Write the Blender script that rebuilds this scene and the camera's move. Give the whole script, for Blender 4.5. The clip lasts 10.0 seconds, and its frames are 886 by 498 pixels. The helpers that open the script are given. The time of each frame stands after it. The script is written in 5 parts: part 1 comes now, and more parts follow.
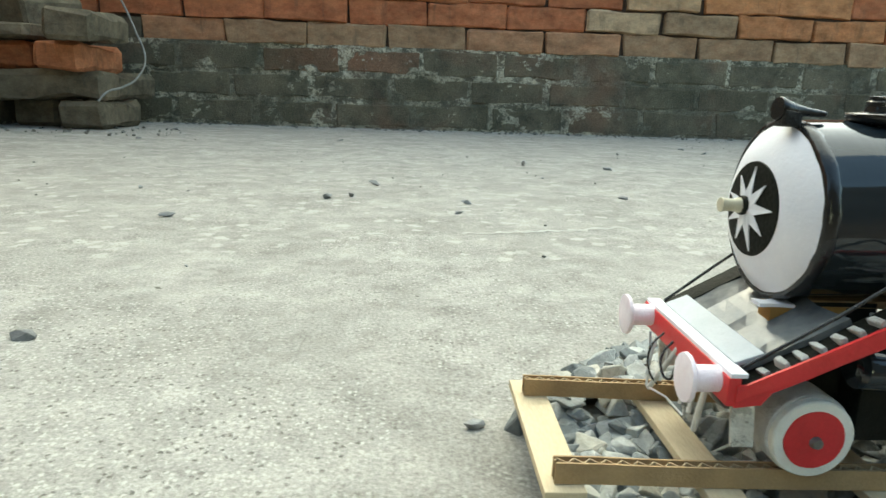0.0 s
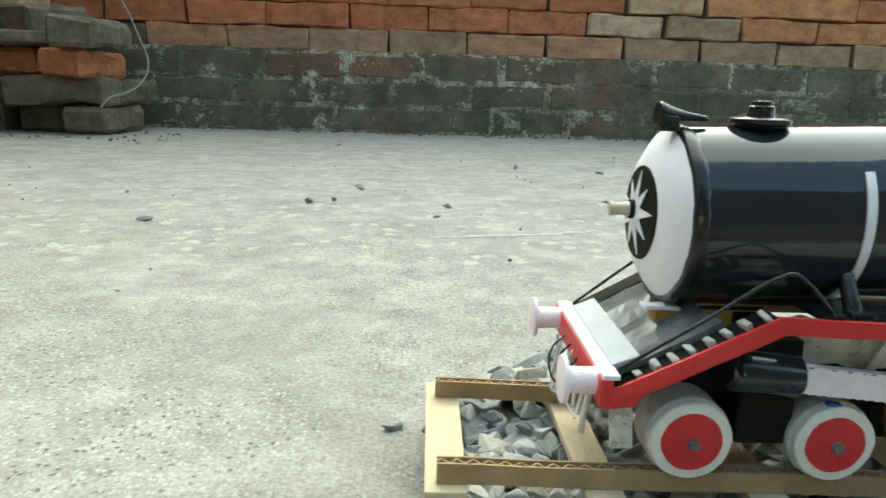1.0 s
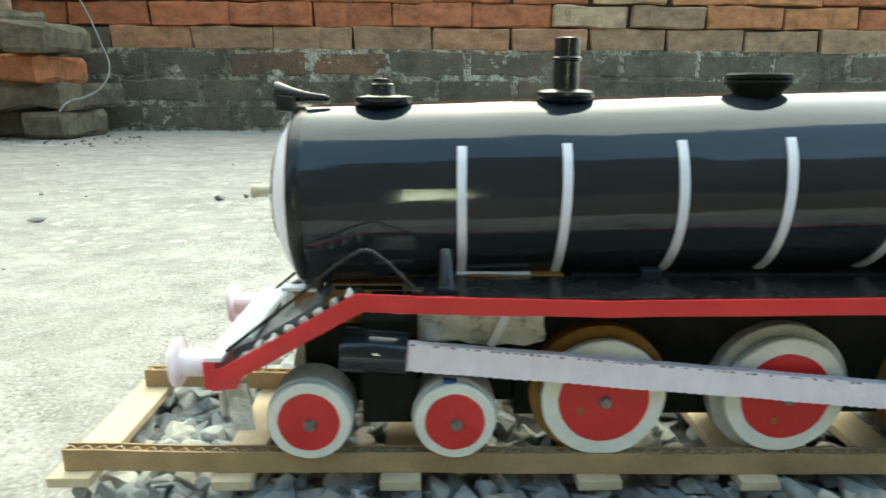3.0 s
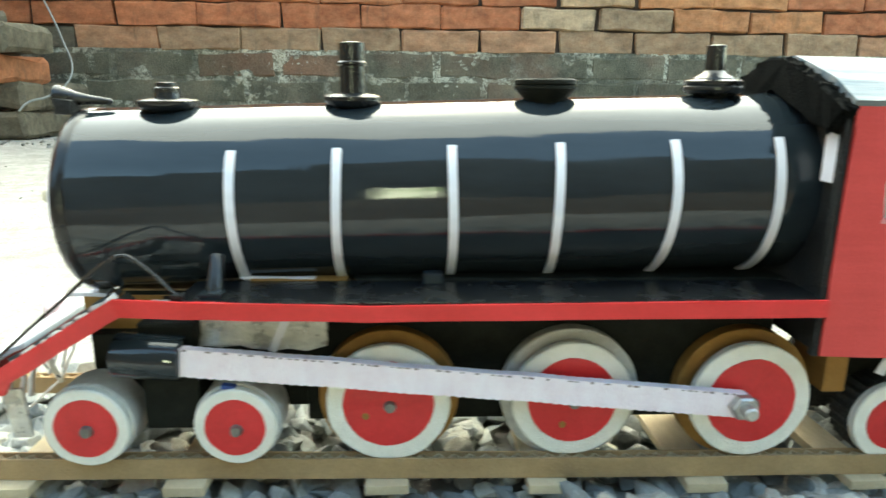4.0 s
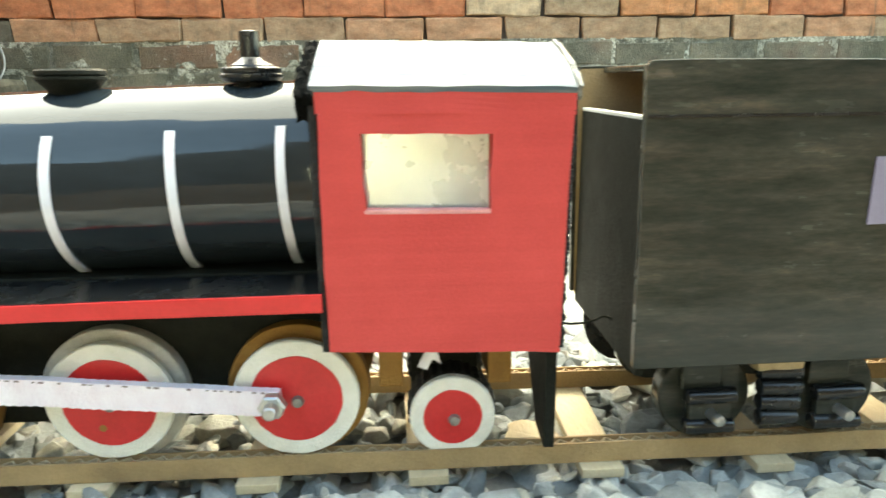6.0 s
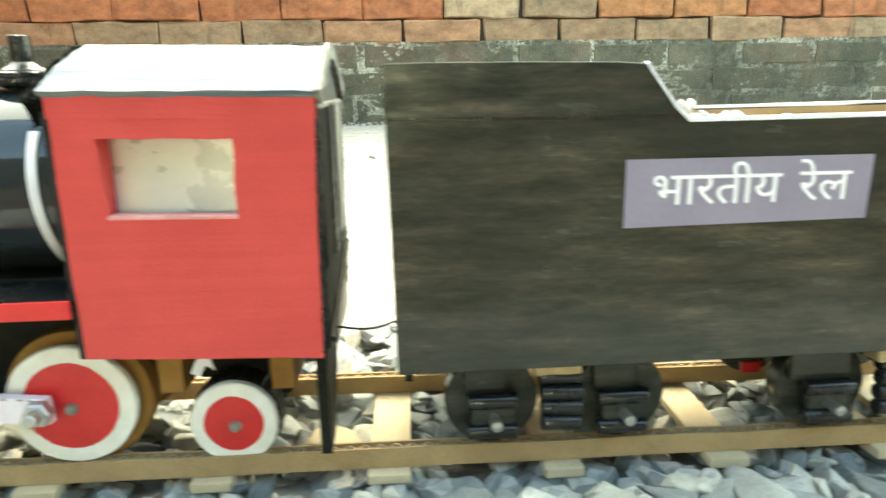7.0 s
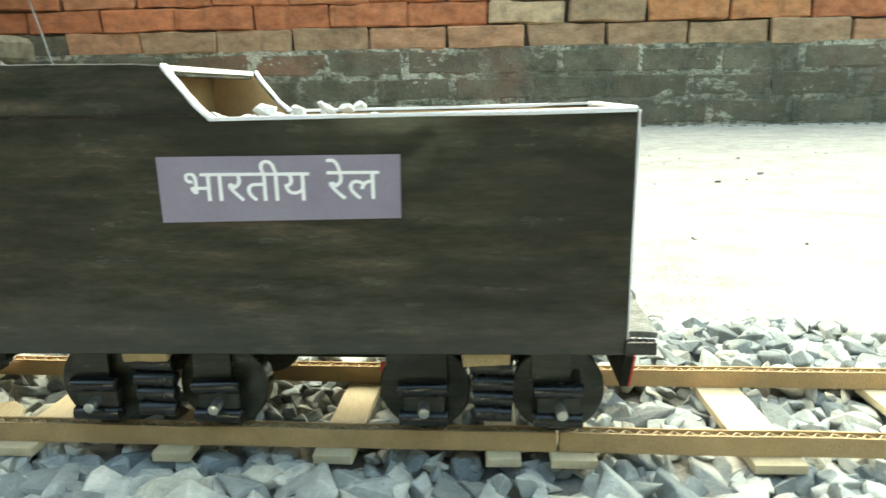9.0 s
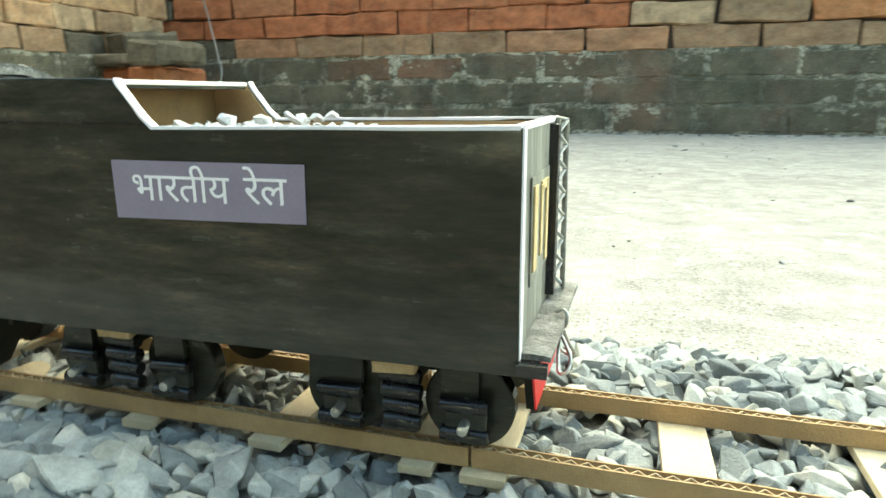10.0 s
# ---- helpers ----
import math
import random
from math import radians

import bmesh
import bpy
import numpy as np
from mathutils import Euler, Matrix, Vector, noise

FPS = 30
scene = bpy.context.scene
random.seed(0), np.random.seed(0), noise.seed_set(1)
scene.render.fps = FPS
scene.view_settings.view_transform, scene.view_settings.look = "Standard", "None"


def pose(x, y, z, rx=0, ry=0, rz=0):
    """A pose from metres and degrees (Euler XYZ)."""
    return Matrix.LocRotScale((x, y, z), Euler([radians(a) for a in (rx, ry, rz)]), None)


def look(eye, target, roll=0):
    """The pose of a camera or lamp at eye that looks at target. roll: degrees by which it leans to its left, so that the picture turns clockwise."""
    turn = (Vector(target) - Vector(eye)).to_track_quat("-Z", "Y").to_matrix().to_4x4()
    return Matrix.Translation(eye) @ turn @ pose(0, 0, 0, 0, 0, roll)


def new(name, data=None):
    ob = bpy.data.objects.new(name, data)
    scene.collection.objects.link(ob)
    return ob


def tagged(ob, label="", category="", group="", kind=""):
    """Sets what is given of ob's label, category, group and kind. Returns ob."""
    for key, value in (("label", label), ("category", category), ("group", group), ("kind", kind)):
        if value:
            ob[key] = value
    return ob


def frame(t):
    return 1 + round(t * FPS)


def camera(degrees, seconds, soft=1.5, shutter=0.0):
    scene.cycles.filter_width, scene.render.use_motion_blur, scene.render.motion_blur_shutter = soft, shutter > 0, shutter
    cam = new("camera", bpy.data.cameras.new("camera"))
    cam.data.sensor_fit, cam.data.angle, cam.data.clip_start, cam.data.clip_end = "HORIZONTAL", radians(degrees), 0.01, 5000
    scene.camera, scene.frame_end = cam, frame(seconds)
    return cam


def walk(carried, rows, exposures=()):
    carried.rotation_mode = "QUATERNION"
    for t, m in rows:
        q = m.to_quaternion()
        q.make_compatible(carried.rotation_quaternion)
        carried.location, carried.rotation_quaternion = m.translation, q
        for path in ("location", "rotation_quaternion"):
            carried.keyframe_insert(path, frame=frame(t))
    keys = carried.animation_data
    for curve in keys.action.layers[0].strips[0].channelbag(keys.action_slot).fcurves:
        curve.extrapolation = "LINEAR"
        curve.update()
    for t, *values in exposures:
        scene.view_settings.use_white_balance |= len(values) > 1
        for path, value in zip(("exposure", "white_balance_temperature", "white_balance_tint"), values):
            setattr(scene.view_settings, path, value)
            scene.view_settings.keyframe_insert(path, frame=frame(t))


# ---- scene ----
SKY, SUN = 0.15, 1.4
cam = camera(69.25, 10.0, soft=1.5, shutter=0.45)
# seconds, eye x y z, yaw to the left, pitch up, roll
PATH = [
    (0.0, -0.0310, -0.1729, 0.1199, -2.64, -13.77, 1.98),
    (0.5, -0.0155, -0.1751, 0.1189, -2.14, -13.79, 1.94),
    (1.0, 0.0038, -0.1769, 0.1215, -1.50, -13.45, 1.74),
    (1.5, 0.0247, -0.1795, 0.1211, -0.68, -13.61, 1.19),
    (2.0, 0.0526, -0.1796, 0.1204, -0.42, -13.56, 1.12),
    (2.2, 0.0620, -0.1796, 0.1200, -0.29, -13.46, 0.68),
    (3.3, 0.1226, -0.1793, 0.1179, -1.60, -13.86, 0.50),
    (3.5, 0.1314, -0.1806, 0.1169, -1.95, -13.89, 1.12),
    (4.0, 0.1620, -0.1805, 0.1202, -2.38, -13.61, 0.46),
    (4.5, 0.1919, -0.1813, 0.1200, -2.97, -14.00, 0.08),
    (5.0, 0.2243, -0.1811, 0.1199, -3.08, -14.41, -0.05),
    (5.5, 0.2548, -0.1808, 0.1186, -3.52, -14.80, -0.25),
    (5.7, 0.2681, -0.1797, 0.1191, -3.47, -14.71, -0.45),
    (6.8, 0.3285, -0.1819, 0.1215, -3.11, -14.53, -0.93),
    (7.0, 0.3441, -0.1823, 0.1198, -3.44, -14.45, -0.89),
    (7.5, 0.3818, -0.1839, 0.1174, -4.64, -14.35, -1.09),
    (8.0, 0.4151, -0.1866, 0.1176, -4.85, -13.85, -1.06),
    (8.5, 0.4426, -0.1870, 0.1174, -1.82, -14.19, -0.81),
    (9.0, 0.4786, -0.1883, 0.1165, 3.99, -13.84, -0.98),
    (9.5, 0.5165, -0.1879, 0.1202, 10.44, -12.37, -1.63),
    (10.0, 0.5401, -0.1805, 0.1191, 17.10, -13.53, -0.34),
]
EXPOSURES = [(0.0, 1.98, 7850, -10), (2.0, 2.09, 7750, -12), (3.5, 2.68, 7850, -12), (4.5, 3.28, 8500, -9), (5.5, 3.40, 9100, -5),
             (7.0, 3.52, 9500, -11), (8.0, 3.54, 9300, -12), (9.0, 2.96, 8900, -13), (10.0, 2.62, 8500, -13)]
walk(cam, [(t, pose(x, y, z, 0, 0, yaw) @ pose(0, 0, 0, 90 + pitch, 0, 0) @ pose(0, 0, 0, 0, 0, roll)) for t, x, y, z, yaw, pitch, roll in PATH], EXPOSURES)

# ---- world and light ----
world = bpy.data.worlds.new("overcast_sky")
scene.world = world
world.use_nodes = True
wn = world.node_tree.nodes
sky = wn.new("ShaderNodeTexSky")
sky.sky_type = 'NISHITA'
sky.sun_disc = False
sky.sun_elevation, sky.sun_rotation = radians(43), radians(6)
sky.air_density, sky.dust_density, sky.ozone_density = 1.0, 1.4, 2.0
wn["Background"].inputs["Strength"].default_value = SKY
world.node_tree.links.new(sky.outputs[0], wn["Background"].inputs["Color"])
sun = new("sun", bpy.data.lights.new("sun", 'SUN'))
sun.data.energy, sun.data.angle, sun.data.color = SUN, radians(120), (1.0, 0.97, 0.93)
sun.matrix_world = look((0.10, 0.90, 0.85), (0, 0, 0))


# ---- materials ----
def ramp(nt, fac, stops):
    r = nt.nodes.new("ShaderNodeValToRGB")
    els = r.color_ramp.elements
    while len(els) < len(stops):
        els.new(0.5)
    for e, (at, c) in zip(els, stops):
        e.position, e.color = at, (*c, 1)
    nt.links.new(fac, r.inputs["Fac"])
    return r.outputs["Color"]


def grey(v):
    return (v, v, v)


def noise_tex(nt, coord, scale, detail=4, rough=0.55, stretch=None, warp=0.0):
    if stretch:
        m = nt.nodes.new("ShaderNodeMapping")
        m.inputs["Scale"].default_value = stretch
        nt.links.new(coord, m.inputs["Vector"])
        coord = m.outputs[0]
    n = nt.nodes.new("ShaderNodeTexNoise")
    n.inputs["Scale"].default_value, n.inputs["Detail"].default_value = scale, detail
    n.inputs["Roughness"].default_value, n.inputs["Distortion"].default_value = rough, warp
    nt.links.new(coord, n.inputs["Vector"])
    return n.outputs["Fac"]


def mix(nt, fac, a, b, kind='MIX'):
    m = nt.nodes.new("ShaderNodeMix")
    m.data_type, m.blend_type = 'RGBA', kind
    for socket, v in ((m.inputs["Factor"], fac), (m.inputs["A"], a), (m.inputs["B"], b)):
        if isinstance(v, bpy.types.NodeSocket):
            nt.links.new(v, socket)
        elif isinstance(v, tuple):
            socket.default_value = (*v, 1)
        else:
            socket.default_value = v
    return m.outputs["Result"]


def base(name, rough=0.7, metal=0.0, spec=0.5):
    m = bpy.data.materials.new(name)
    m.use_nodes = True
    nt = m.node_tree
    b = nt.nodes["Principled BSDF"]
    b.inputs["Roughness"].default_value, b.inputs["Metallic"].default_value = rough, metal
    b.inputs["Specular IOR Level"].default_value = spec
    pos = nt.nodes.new("ShaderNodeNewGeometry").outputs["Position"]
    return m, nt, b, pos


def bump(nt, b, height, dist, strength=1.0):
    n = nt.nodes.new("ShaderNodeBump")
    n.inputs["Distance"].default_value, n.inputs["Strength"].default_value = dist, strength
    nt.links.new(height, n.inputs["Height"])
    nt.links.new(n.outputs[0], b.inputs["Normal"])


def surface(name, lo, hi, rough=0.7, scale=60.0, fine=900.0, depth=0.0003, metal=0.0, spec=0.5, stretch=None, random_tint=0.0, island=0.0, grain=0.25):
    """Two colours mixed by large blotches, with a finer grain and relief."""
    m, nt, b, pos = base(name, rough, metal, spec)
    big = noise_tex(nt, pos, scale, 5, 0.6, stretch)
    col = ramp(nt, big, [(0.32, lo), (0.68, hi)])
    small = noise_tex(nt, pos, fine, 3, 0.6, stretch)
    col = mix(nt, grain, col, ramp(nt, small, [(0.3, grey(0.35)), (0.7, grey(0.65))]), 'OVERLAY')
    for amount, node, socket in ((random_tint, "ShaderNodeObjectInfo", "Random"), (island, "ShaderNodeNewGeometry", "Random Per Island")):
        if amount:
            r = nt.nodes.new(node).outputs[socket]
            col = mix(nt, amount, col, ramp(nt, r, [(0.0, grey(0.2)), (1.0, grey(0.8))]), 'OVERLAY')
    nt.links.new(col, b.inputs["Base Color"])
    rr = ramp(nt, big, [(0.3, grey(max(0.03, rough - 0.08))), (0.7, grey(min(1, rough + 0.08)))])
    nt.links.new(rr, b.inputs["Roughness"])
    if depth:
        bump(nt, b, small, depth)
    return m


def scattered(nt, coord, scale, share, size, soft=0.1):
    """Separate ragged spots: a share of a lattice's cells, each filled out to a size."""
    wob = nt.nodes.new("ShaderNodeTexNoise")
    wob.inputs["Scale"].default_value, wob.inputs["Detail"].default_value = scale * 1.6, 3
    nt.links.new(coord, wob.inputs["Vector"])
    push = nt.nodes.new("ShaderNodeVectorMath")
    push.operation = 'MULTIPLY_ADD'
    nt.links.new(wob.outputs["Color"], push.inputs[0])
    push.inputs[1].default_value = (1.1 / scale,) * 3
    nt.links.new(coord, push.inputs[2])
    cell = nt.nodes.new("ShaderNodeTexVoronoi")
    cell.inputs["Scale"].default_value = scale
    nt.links.new(push.outputs[0], cell.inputs["Vector"])
    rnd = nt.nodes.new("ShaderNodeSeparateColor")
    nt.links.new(cell.outputs["Color"], rnd.inputs[0])
    near = ramp(nt, cell.outputs["Distance"], [(size, grey(1)), (size + soft, grey(0))])
    return mix(nt, 1.0, near, ramp(nt, rnd.outputs[0], [(1 - share, grey(0)), (1 - share + 0.08, grey(1))]), 'MULTIPLY')


def concrete_floor():
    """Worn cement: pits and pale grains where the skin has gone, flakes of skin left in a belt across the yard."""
    m, nt, b, pos = base("worn_concrete", 0.9, 0, 0.15)
    broad = noise_tex(nt, pos, 1.6, 5, 0.6)
    patch = noise_tex(nt, pos, 9, 7, 0.7, (1.0, 1.5, 1.0), 0.4)
    blot = noise_tex(nt, pos, 34, 6, 0.68)
    grit = noise_tex(nt, pos, 520, 4, 0.75)
    area = noise_tex(nt, pos, 6, 5, 0.65, None, 0.5)
    rough_at = ramp(nt, area, [(0.42, grey(0.2)), (0.54, grey(1.0))])
    col = ramp(nt, broad, [(0.3, (0.261, 0.250, 0.226)), (0.7, (0.306, 0.295, 0.268))])
    col = mix(nt, ramp(nt, patch, [(0.44, grey(0)), (0.60, grey(0.8))]), col, (0.363, 0.351, 0.320))
    col = mix(nt, ramp(nt, patch, [(0.30, grey(0.5)), (0.44, grey(0))]), col, (0.227, 0.217, 0.193))
    col = mix(nt, 0.5, col, ramp(nt, blot, [(0.34, grey(0.30)), (0.66, grey(0.68))]), 'OVERLAY')
    col = mix(nt, 0.6, col, ramp(nt, grit, [(0.34, grey(0.24)), (0.66, grey(0.74))]), 'OVERLAY')
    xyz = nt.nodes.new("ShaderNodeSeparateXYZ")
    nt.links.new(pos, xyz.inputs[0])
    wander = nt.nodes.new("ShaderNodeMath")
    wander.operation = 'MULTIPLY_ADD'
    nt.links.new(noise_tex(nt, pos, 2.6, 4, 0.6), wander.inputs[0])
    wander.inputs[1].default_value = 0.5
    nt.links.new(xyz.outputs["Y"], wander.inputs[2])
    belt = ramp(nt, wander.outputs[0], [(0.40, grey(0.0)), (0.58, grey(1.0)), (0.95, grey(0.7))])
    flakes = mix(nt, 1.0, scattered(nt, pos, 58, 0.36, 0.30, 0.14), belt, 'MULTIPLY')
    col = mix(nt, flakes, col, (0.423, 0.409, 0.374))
    grains = mix(nt, 1.0, scattered(nt, pos, 480, 0.34, 0.30, 0.2), rough_at, 'MULTIPLY')
    col = mix(nt, grains, col, (0.463, 0.449, 0.409))
    pits = mix(nt, 1.0, scattered(nt, pos, 400, 0.22, 0.24, 0.24), rough_at, 'MULTIPLY')
    col = mix(nt, pits, col, (0.151, 0.144, 0.125))
    col = mix(nt, scattered(nt, pos, 90, 0.06, 0.12, 0.06), col, (0.107, 0.103, 0.085))
    nt.links.new(col, b.inputs["Base Color"])
    bump(nt, b, mix(nt, pits, mix(nt, 0.4, grit, blot), (0.000, 0.000, 0.000)), 0.0007)
    return m


def brick_clay(name, lo, hi, dust, dust_amount, soot=0.62):
    m, nt, b, pos = base(name, 0.9, 0, 0.2)
    big = noise_tex(nt, pos, 13, 6, 0.62)
    fine = noise_tex(nt, pos, 240, 4, 0.65)
    smut = noise_tex(nt, pos, 30, 7, 0.68, (0.8, 1.0, 1.2))
    stain = noise_tex(nt, pos, 6.5, 6, 0.7, (1.3, 1.0, 0.8))
    rnd = nt.nodes.new("ShaderNodeObjectInfo").outputs["Random"]
    col = mix(nt, 0.6, ramp(nt, big, [(0.33, lo), (0.67, hi)]), ramp(nt, rnd, [(0.0, lo), (0.5, hi), (1.0, dust)]))
    col = mix(nt, ramp(nt, smut, [(0.40, grey(dust_amount)), (0.62, grey(0.0))]), col, dust)
    col = mix(nt, ramp(nt, stain, [(soot, grey(0)), (soot + 0.14, grey(0.7))]), col, (0.06, 0.058, 0.044))
    col = mix(nt, ramp(nt, smut, [(0.62, grey(0)), (0.74, grey(0.45))]), col, tuple(0.5 * c for c in lo))
    blotch = noise_tex(nt, pos, 24, 8, 0.72, (0.7, 1.0, 1.3))
    col = mix(nt, 0.75, col, ramp(nt, blotch, [(0.3, grey(0.2)), (0.7, grey(0.78))]), 'OVERLAY')
    drip = noise_tex(nt, pos, 20, 5, 0.6, (1.6, 1.0, 0.35))
    col = mix(nt, ramp(nt, drip, [(0.60, grey(0)), (0.74, grey(0.55))]), col, (0.085, 0.078, 0.055))
    col = mix(nt, 0.22, col, ramp(nt, fine, [(0.3, grey(0.25)), (0.7, grey(0.75))]), 'OVERLAY')
    nt.links.new(col, b.inputs["Base Color"])
    bump(nt, b, mix(nt, 0.75, fine, smut), 0.004)
    return m


def mossy(name, dark, mid, pale, amount, warm=(0.24, 0.145, 0.095)):
    """Old mortared footing: black algae, grey-brown clay, crumbs of pale lime."""
    m, nt, b, pos = base(name, 0.95, 0, 0.15)
    big = noise_tex(nt, pos, 9, 7, 0.7)
    flake = noise_tex(nt, pos, 38, 10, 0.78, (0.85, 1.0, 1.2))
    crumb = noise_tex(nt, pos, 120, 6, 0.75)
    patchy = noise_tex(nt, pos, 4.5, 4, 0.6)
    fine = noise_tex(nt, pos, 200, 5, 0.75)
    green = noise_tex(nt, pos, 3.1, 4, 0.6)
    rnd = nt.nodes.new("ShaderNodeObjectInfo").outputs["Random"]
    col = ramp(nt, big, [(0.36, dark), (0.62, mid)])
    col = mix(nt, ramp(nt, rnd, [(0.0, grey(0.0)), (1.0, grey(0.6))]), col, tuple(0.55 * c for c in mid))
    col = mix(nt, ramp(nt, green, [(0.46, grey(0)), (0.70, grey(0.5))]), col, (0.095, 0.108, 0.07))
    col = mix(nt, ramp(nt, green, [(0.34, grey(0.65)), (0.47, grey(0))]), col, warm)
    spots = mix(nt, 1.0, ramp(nt, flake, [(0.60 - amount, grey(0)), (0.64 - amount, grey(0.95))]), ramp(nt, patchy, [(0.42, grey(0.12)), (0.58, grey(1))]), 'MULTIPLY')
    spots = mix(nt, 1.0, spots, ramp(nt, crumb, [(0.38, grey(0.15)), (0.52, grey(1))]), 'MULTIPLY')
    col = mix(nt, spots, col, pale)
    col = mix(nt, 0.45, col, ramp(nt, fine, [(0.3, grey(0.15)), (0.7, grey(0.8))]), 'OVERLAY')
    nt.links.new(col, b.inputs["Base Color"])
    bump(nt, b, mix(nt, 0.6, fine, flake), 0.010)
    return m


def glossy_black():
    m, nt, b, pos = base("gloss_black_paint", 0.1, 0, 0.5)
    smear = noise_tex(nt, pos, 70, 4, 0.6, (0.25, 1, 1))
    wave = noise_tex(nt, pos, 130, 3, 0.5, (0.12, 1, 1))
    nt.links.new(ramp(nt, smear, [(0.3, (0.011, 0.017, 0.021)), (0.7, (0.023, 0.031, 0.037))]), b.inputs["Base Color"])
    nt.links.new(ramp(nt, smear, [(0.4, grey(0.05)), (0.75, grey(0.14))]), b.inputs["Roughness"])
    b.inputs["Specular IOR Level"].default_value = 0.38
    b.inputs["Coat Weight"].default_value, b.inputs["Coat Roughness"].default_value = 0.3, 0.04
    runs = noise_tex(nt, pos, 190, 4, 0.6, (1, 0.14, 0.14))
    patch = noise_tex(nt, pos, 26, 3, 0.5)
    bump(nt, b, mix(nt, ramp(nt, patch, [(0.44, grey(0.04)), (0.60, grey(0.62))]), wave, runs), 0.00025)
    return m


def brushed_black():
    """Black gloss paint brushed over board in long level strokes, the board's brown showing through."""
    m, nt, b, pos = base("brushed_black_paint", 0.3, 0, 0.28)
    stroke = noise_tex(nt, pos, 120, 6, 0.7, (0.16, 1, 1.5))
    blot = noise_tex(nt, pos, 95, 9, 0.78, (0.36, 1, 1.6))
    broad = noise_tex(nt, pos, 18, 3, 0.5, (0.6, 1, 1.4))
    dab = noise_tex(nt, pos, 150, 4, 0.6, (0.7, 1, 1.0))
    ridge = noise_tex(nt, pos, 240, 3, 0.5, (0.04, 1, 1))
    col = ramp(nt, blot, [(0.34, (0.018, 0.021, 0.016)), (0.46, (0.036, 0.038, 0.029)), (0.54, (0.052, 0.050, 0.038)), (0.68, (0.105, 0.082, 0.060))])
    col = mix(nt, ramp(nt, broad, [(0.40, grey(0.55)), (0.54, grey(0))]), col, (0.020, 0.024, 0.021))
    col = mix(nt, 0.6, col, ramp(nt, stroke, [(0.3, grey(0.2)), (0.7, grey(0.78))]), 'OVERLAY')
    nt.links.new(col, b.inputs["Base Color"])
    gloss = mix(nt, 0.5, ramp(nt, dab, [(0.44, grey(0.03)), (0.56, grey(0.32))]), ramp(nt, stroke, [(0.35, grey(0.02)), (0.65, grey(0.28))]))
    nt.links.new(gloss, b.inputs["Roughness"])
    bump(nt, b, mix(nt, 0.45, ridge, dab), 0.00005)
    return m


def red_card():
    m, nt, b, pos = base("red_paper", 0.62, 0, 0.35)
    flute = noise_tex(nt, pos, 330, 2, 0.5, (0.03, 1, 1))
    fibre = noise_tex(nt, pos, 1500, 3, 0.6)
    blot = noise_tex(nt, pos, 60, 4, 0.6)
    col = ramp(nt, blot, [(0.3, (0.55, 0.053, 0.051)), (0.7, (0.63, 0.068, 0.064))])
    col = mix(nt, 0.09, col, ramp(nt, flute, [(0.3, grey(0.3)), (0.7, grey(0.68))]), 'OVERLAY')
    col = mix(nt, 0.15, col, ramp(nt, fibre, [(0.3, grey(0.3)), (0.7, grey(0.7))]), 'OVERLAY')
    nt.links.new(col, b.inputs["Base Color"])
    bump(nt, b, mix(nt, 0.3, flute, fibre), 0.00022)
    return m


def stone_chips():
    """Blue-grey basalt chips, each with a tone of its own, a few of them warm."""
    m, nt, b, pos = base("blue_grey_chippings", 0.7, 0, 0.4)
    rnd = nt.nodes.new("ShaderNodeNewGeometry").outputs["Random Per Island"]
    own = nt.nodes.new("ShaderNodeObjectInfo").outputs["Random"]
    both = nt.nodes.new("ShaderNodeMath")
    both.operation = 'ADD'
    nt.links.new(rnd, both.inputs[0])
    nt.links.new(own, both.inputs[1])
    tone = nt.nodes.new("ShaderNodeMath")
    tone.operation = 'FRACT'
    nt.links.new(both.outputs[0], tone.inputs[0])
    col = ramp(nt, tone.outputs[0], [(0.0, (0.13, 0.145, 0.145)), (0.30, (0.235, 0.255, 0.25)), (0.55, (0.32, 0.335, 0.32)), (0.78, (0.385, 0.40, 0.375)), (0.90, (0.38, 0.365, 0.30)), (1.0, (0.50, 0.495, 0.45))])
    big = noise_tex(nt, pos, 130, 6, 0.65)
    small = noise_tex(nt, pos, 900, 4, 0.65)
    col = mix(nt, 0.7, col, ramp(nt, big, [(0.3, grey(0.3)), (0.7, grey(0.7))]), 'OVERLAY')
    col = mix(nt, ramp(nt, big, [(0.62, grey(0)), (0.70, grey(0.4))]), col, (0.55, 0.56, 0.53))
    col = mix(nt, 0.3, col, ramp(nt, small, [(0.3, grey(0.3)), (0.7, grey(0.7))]), 'OVERLAY')
    nt.links.new(col, b.inputs["Base Color"])
    bump(nt, b, mix(nt, 0.5, small, big), 0.0008)
    return m


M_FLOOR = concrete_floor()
M_BRICK_RED = brick_clay("red_brick", (0.315, 0.097, 0.045), (0.48, 0.165, 0.075), (0.43, 0.21, 0.11), 0.25)
M_BRICK_BUFF = brick_clay("dusty_brick", (0.28, 0.165, 0.095), (0.39, 0.23, 0.13), (0.35, 0.25, 0.155), 0.5)
M_BRICK_TAN = brick_clay("tan_brick", (0.42, 0.245, 0.13), (0.55, 0.33, 0.175), (0.48, 0.36, 0.23), 0.4)
M_BRICK_DARK = brick_clay("weathered_brick", (0.075, 0.066, 0.047), (0.165, 0.130, 0.09), (0.185, 0.16, 0.11), 0.6, 0.48)
M_BRICK_OLIVE = brick_clay("olive_buff_brick", (0.30, 0.178, 0.10), (0.39, 0.245, 0.14), (0.35, 0.26, 0.165), 0.5)
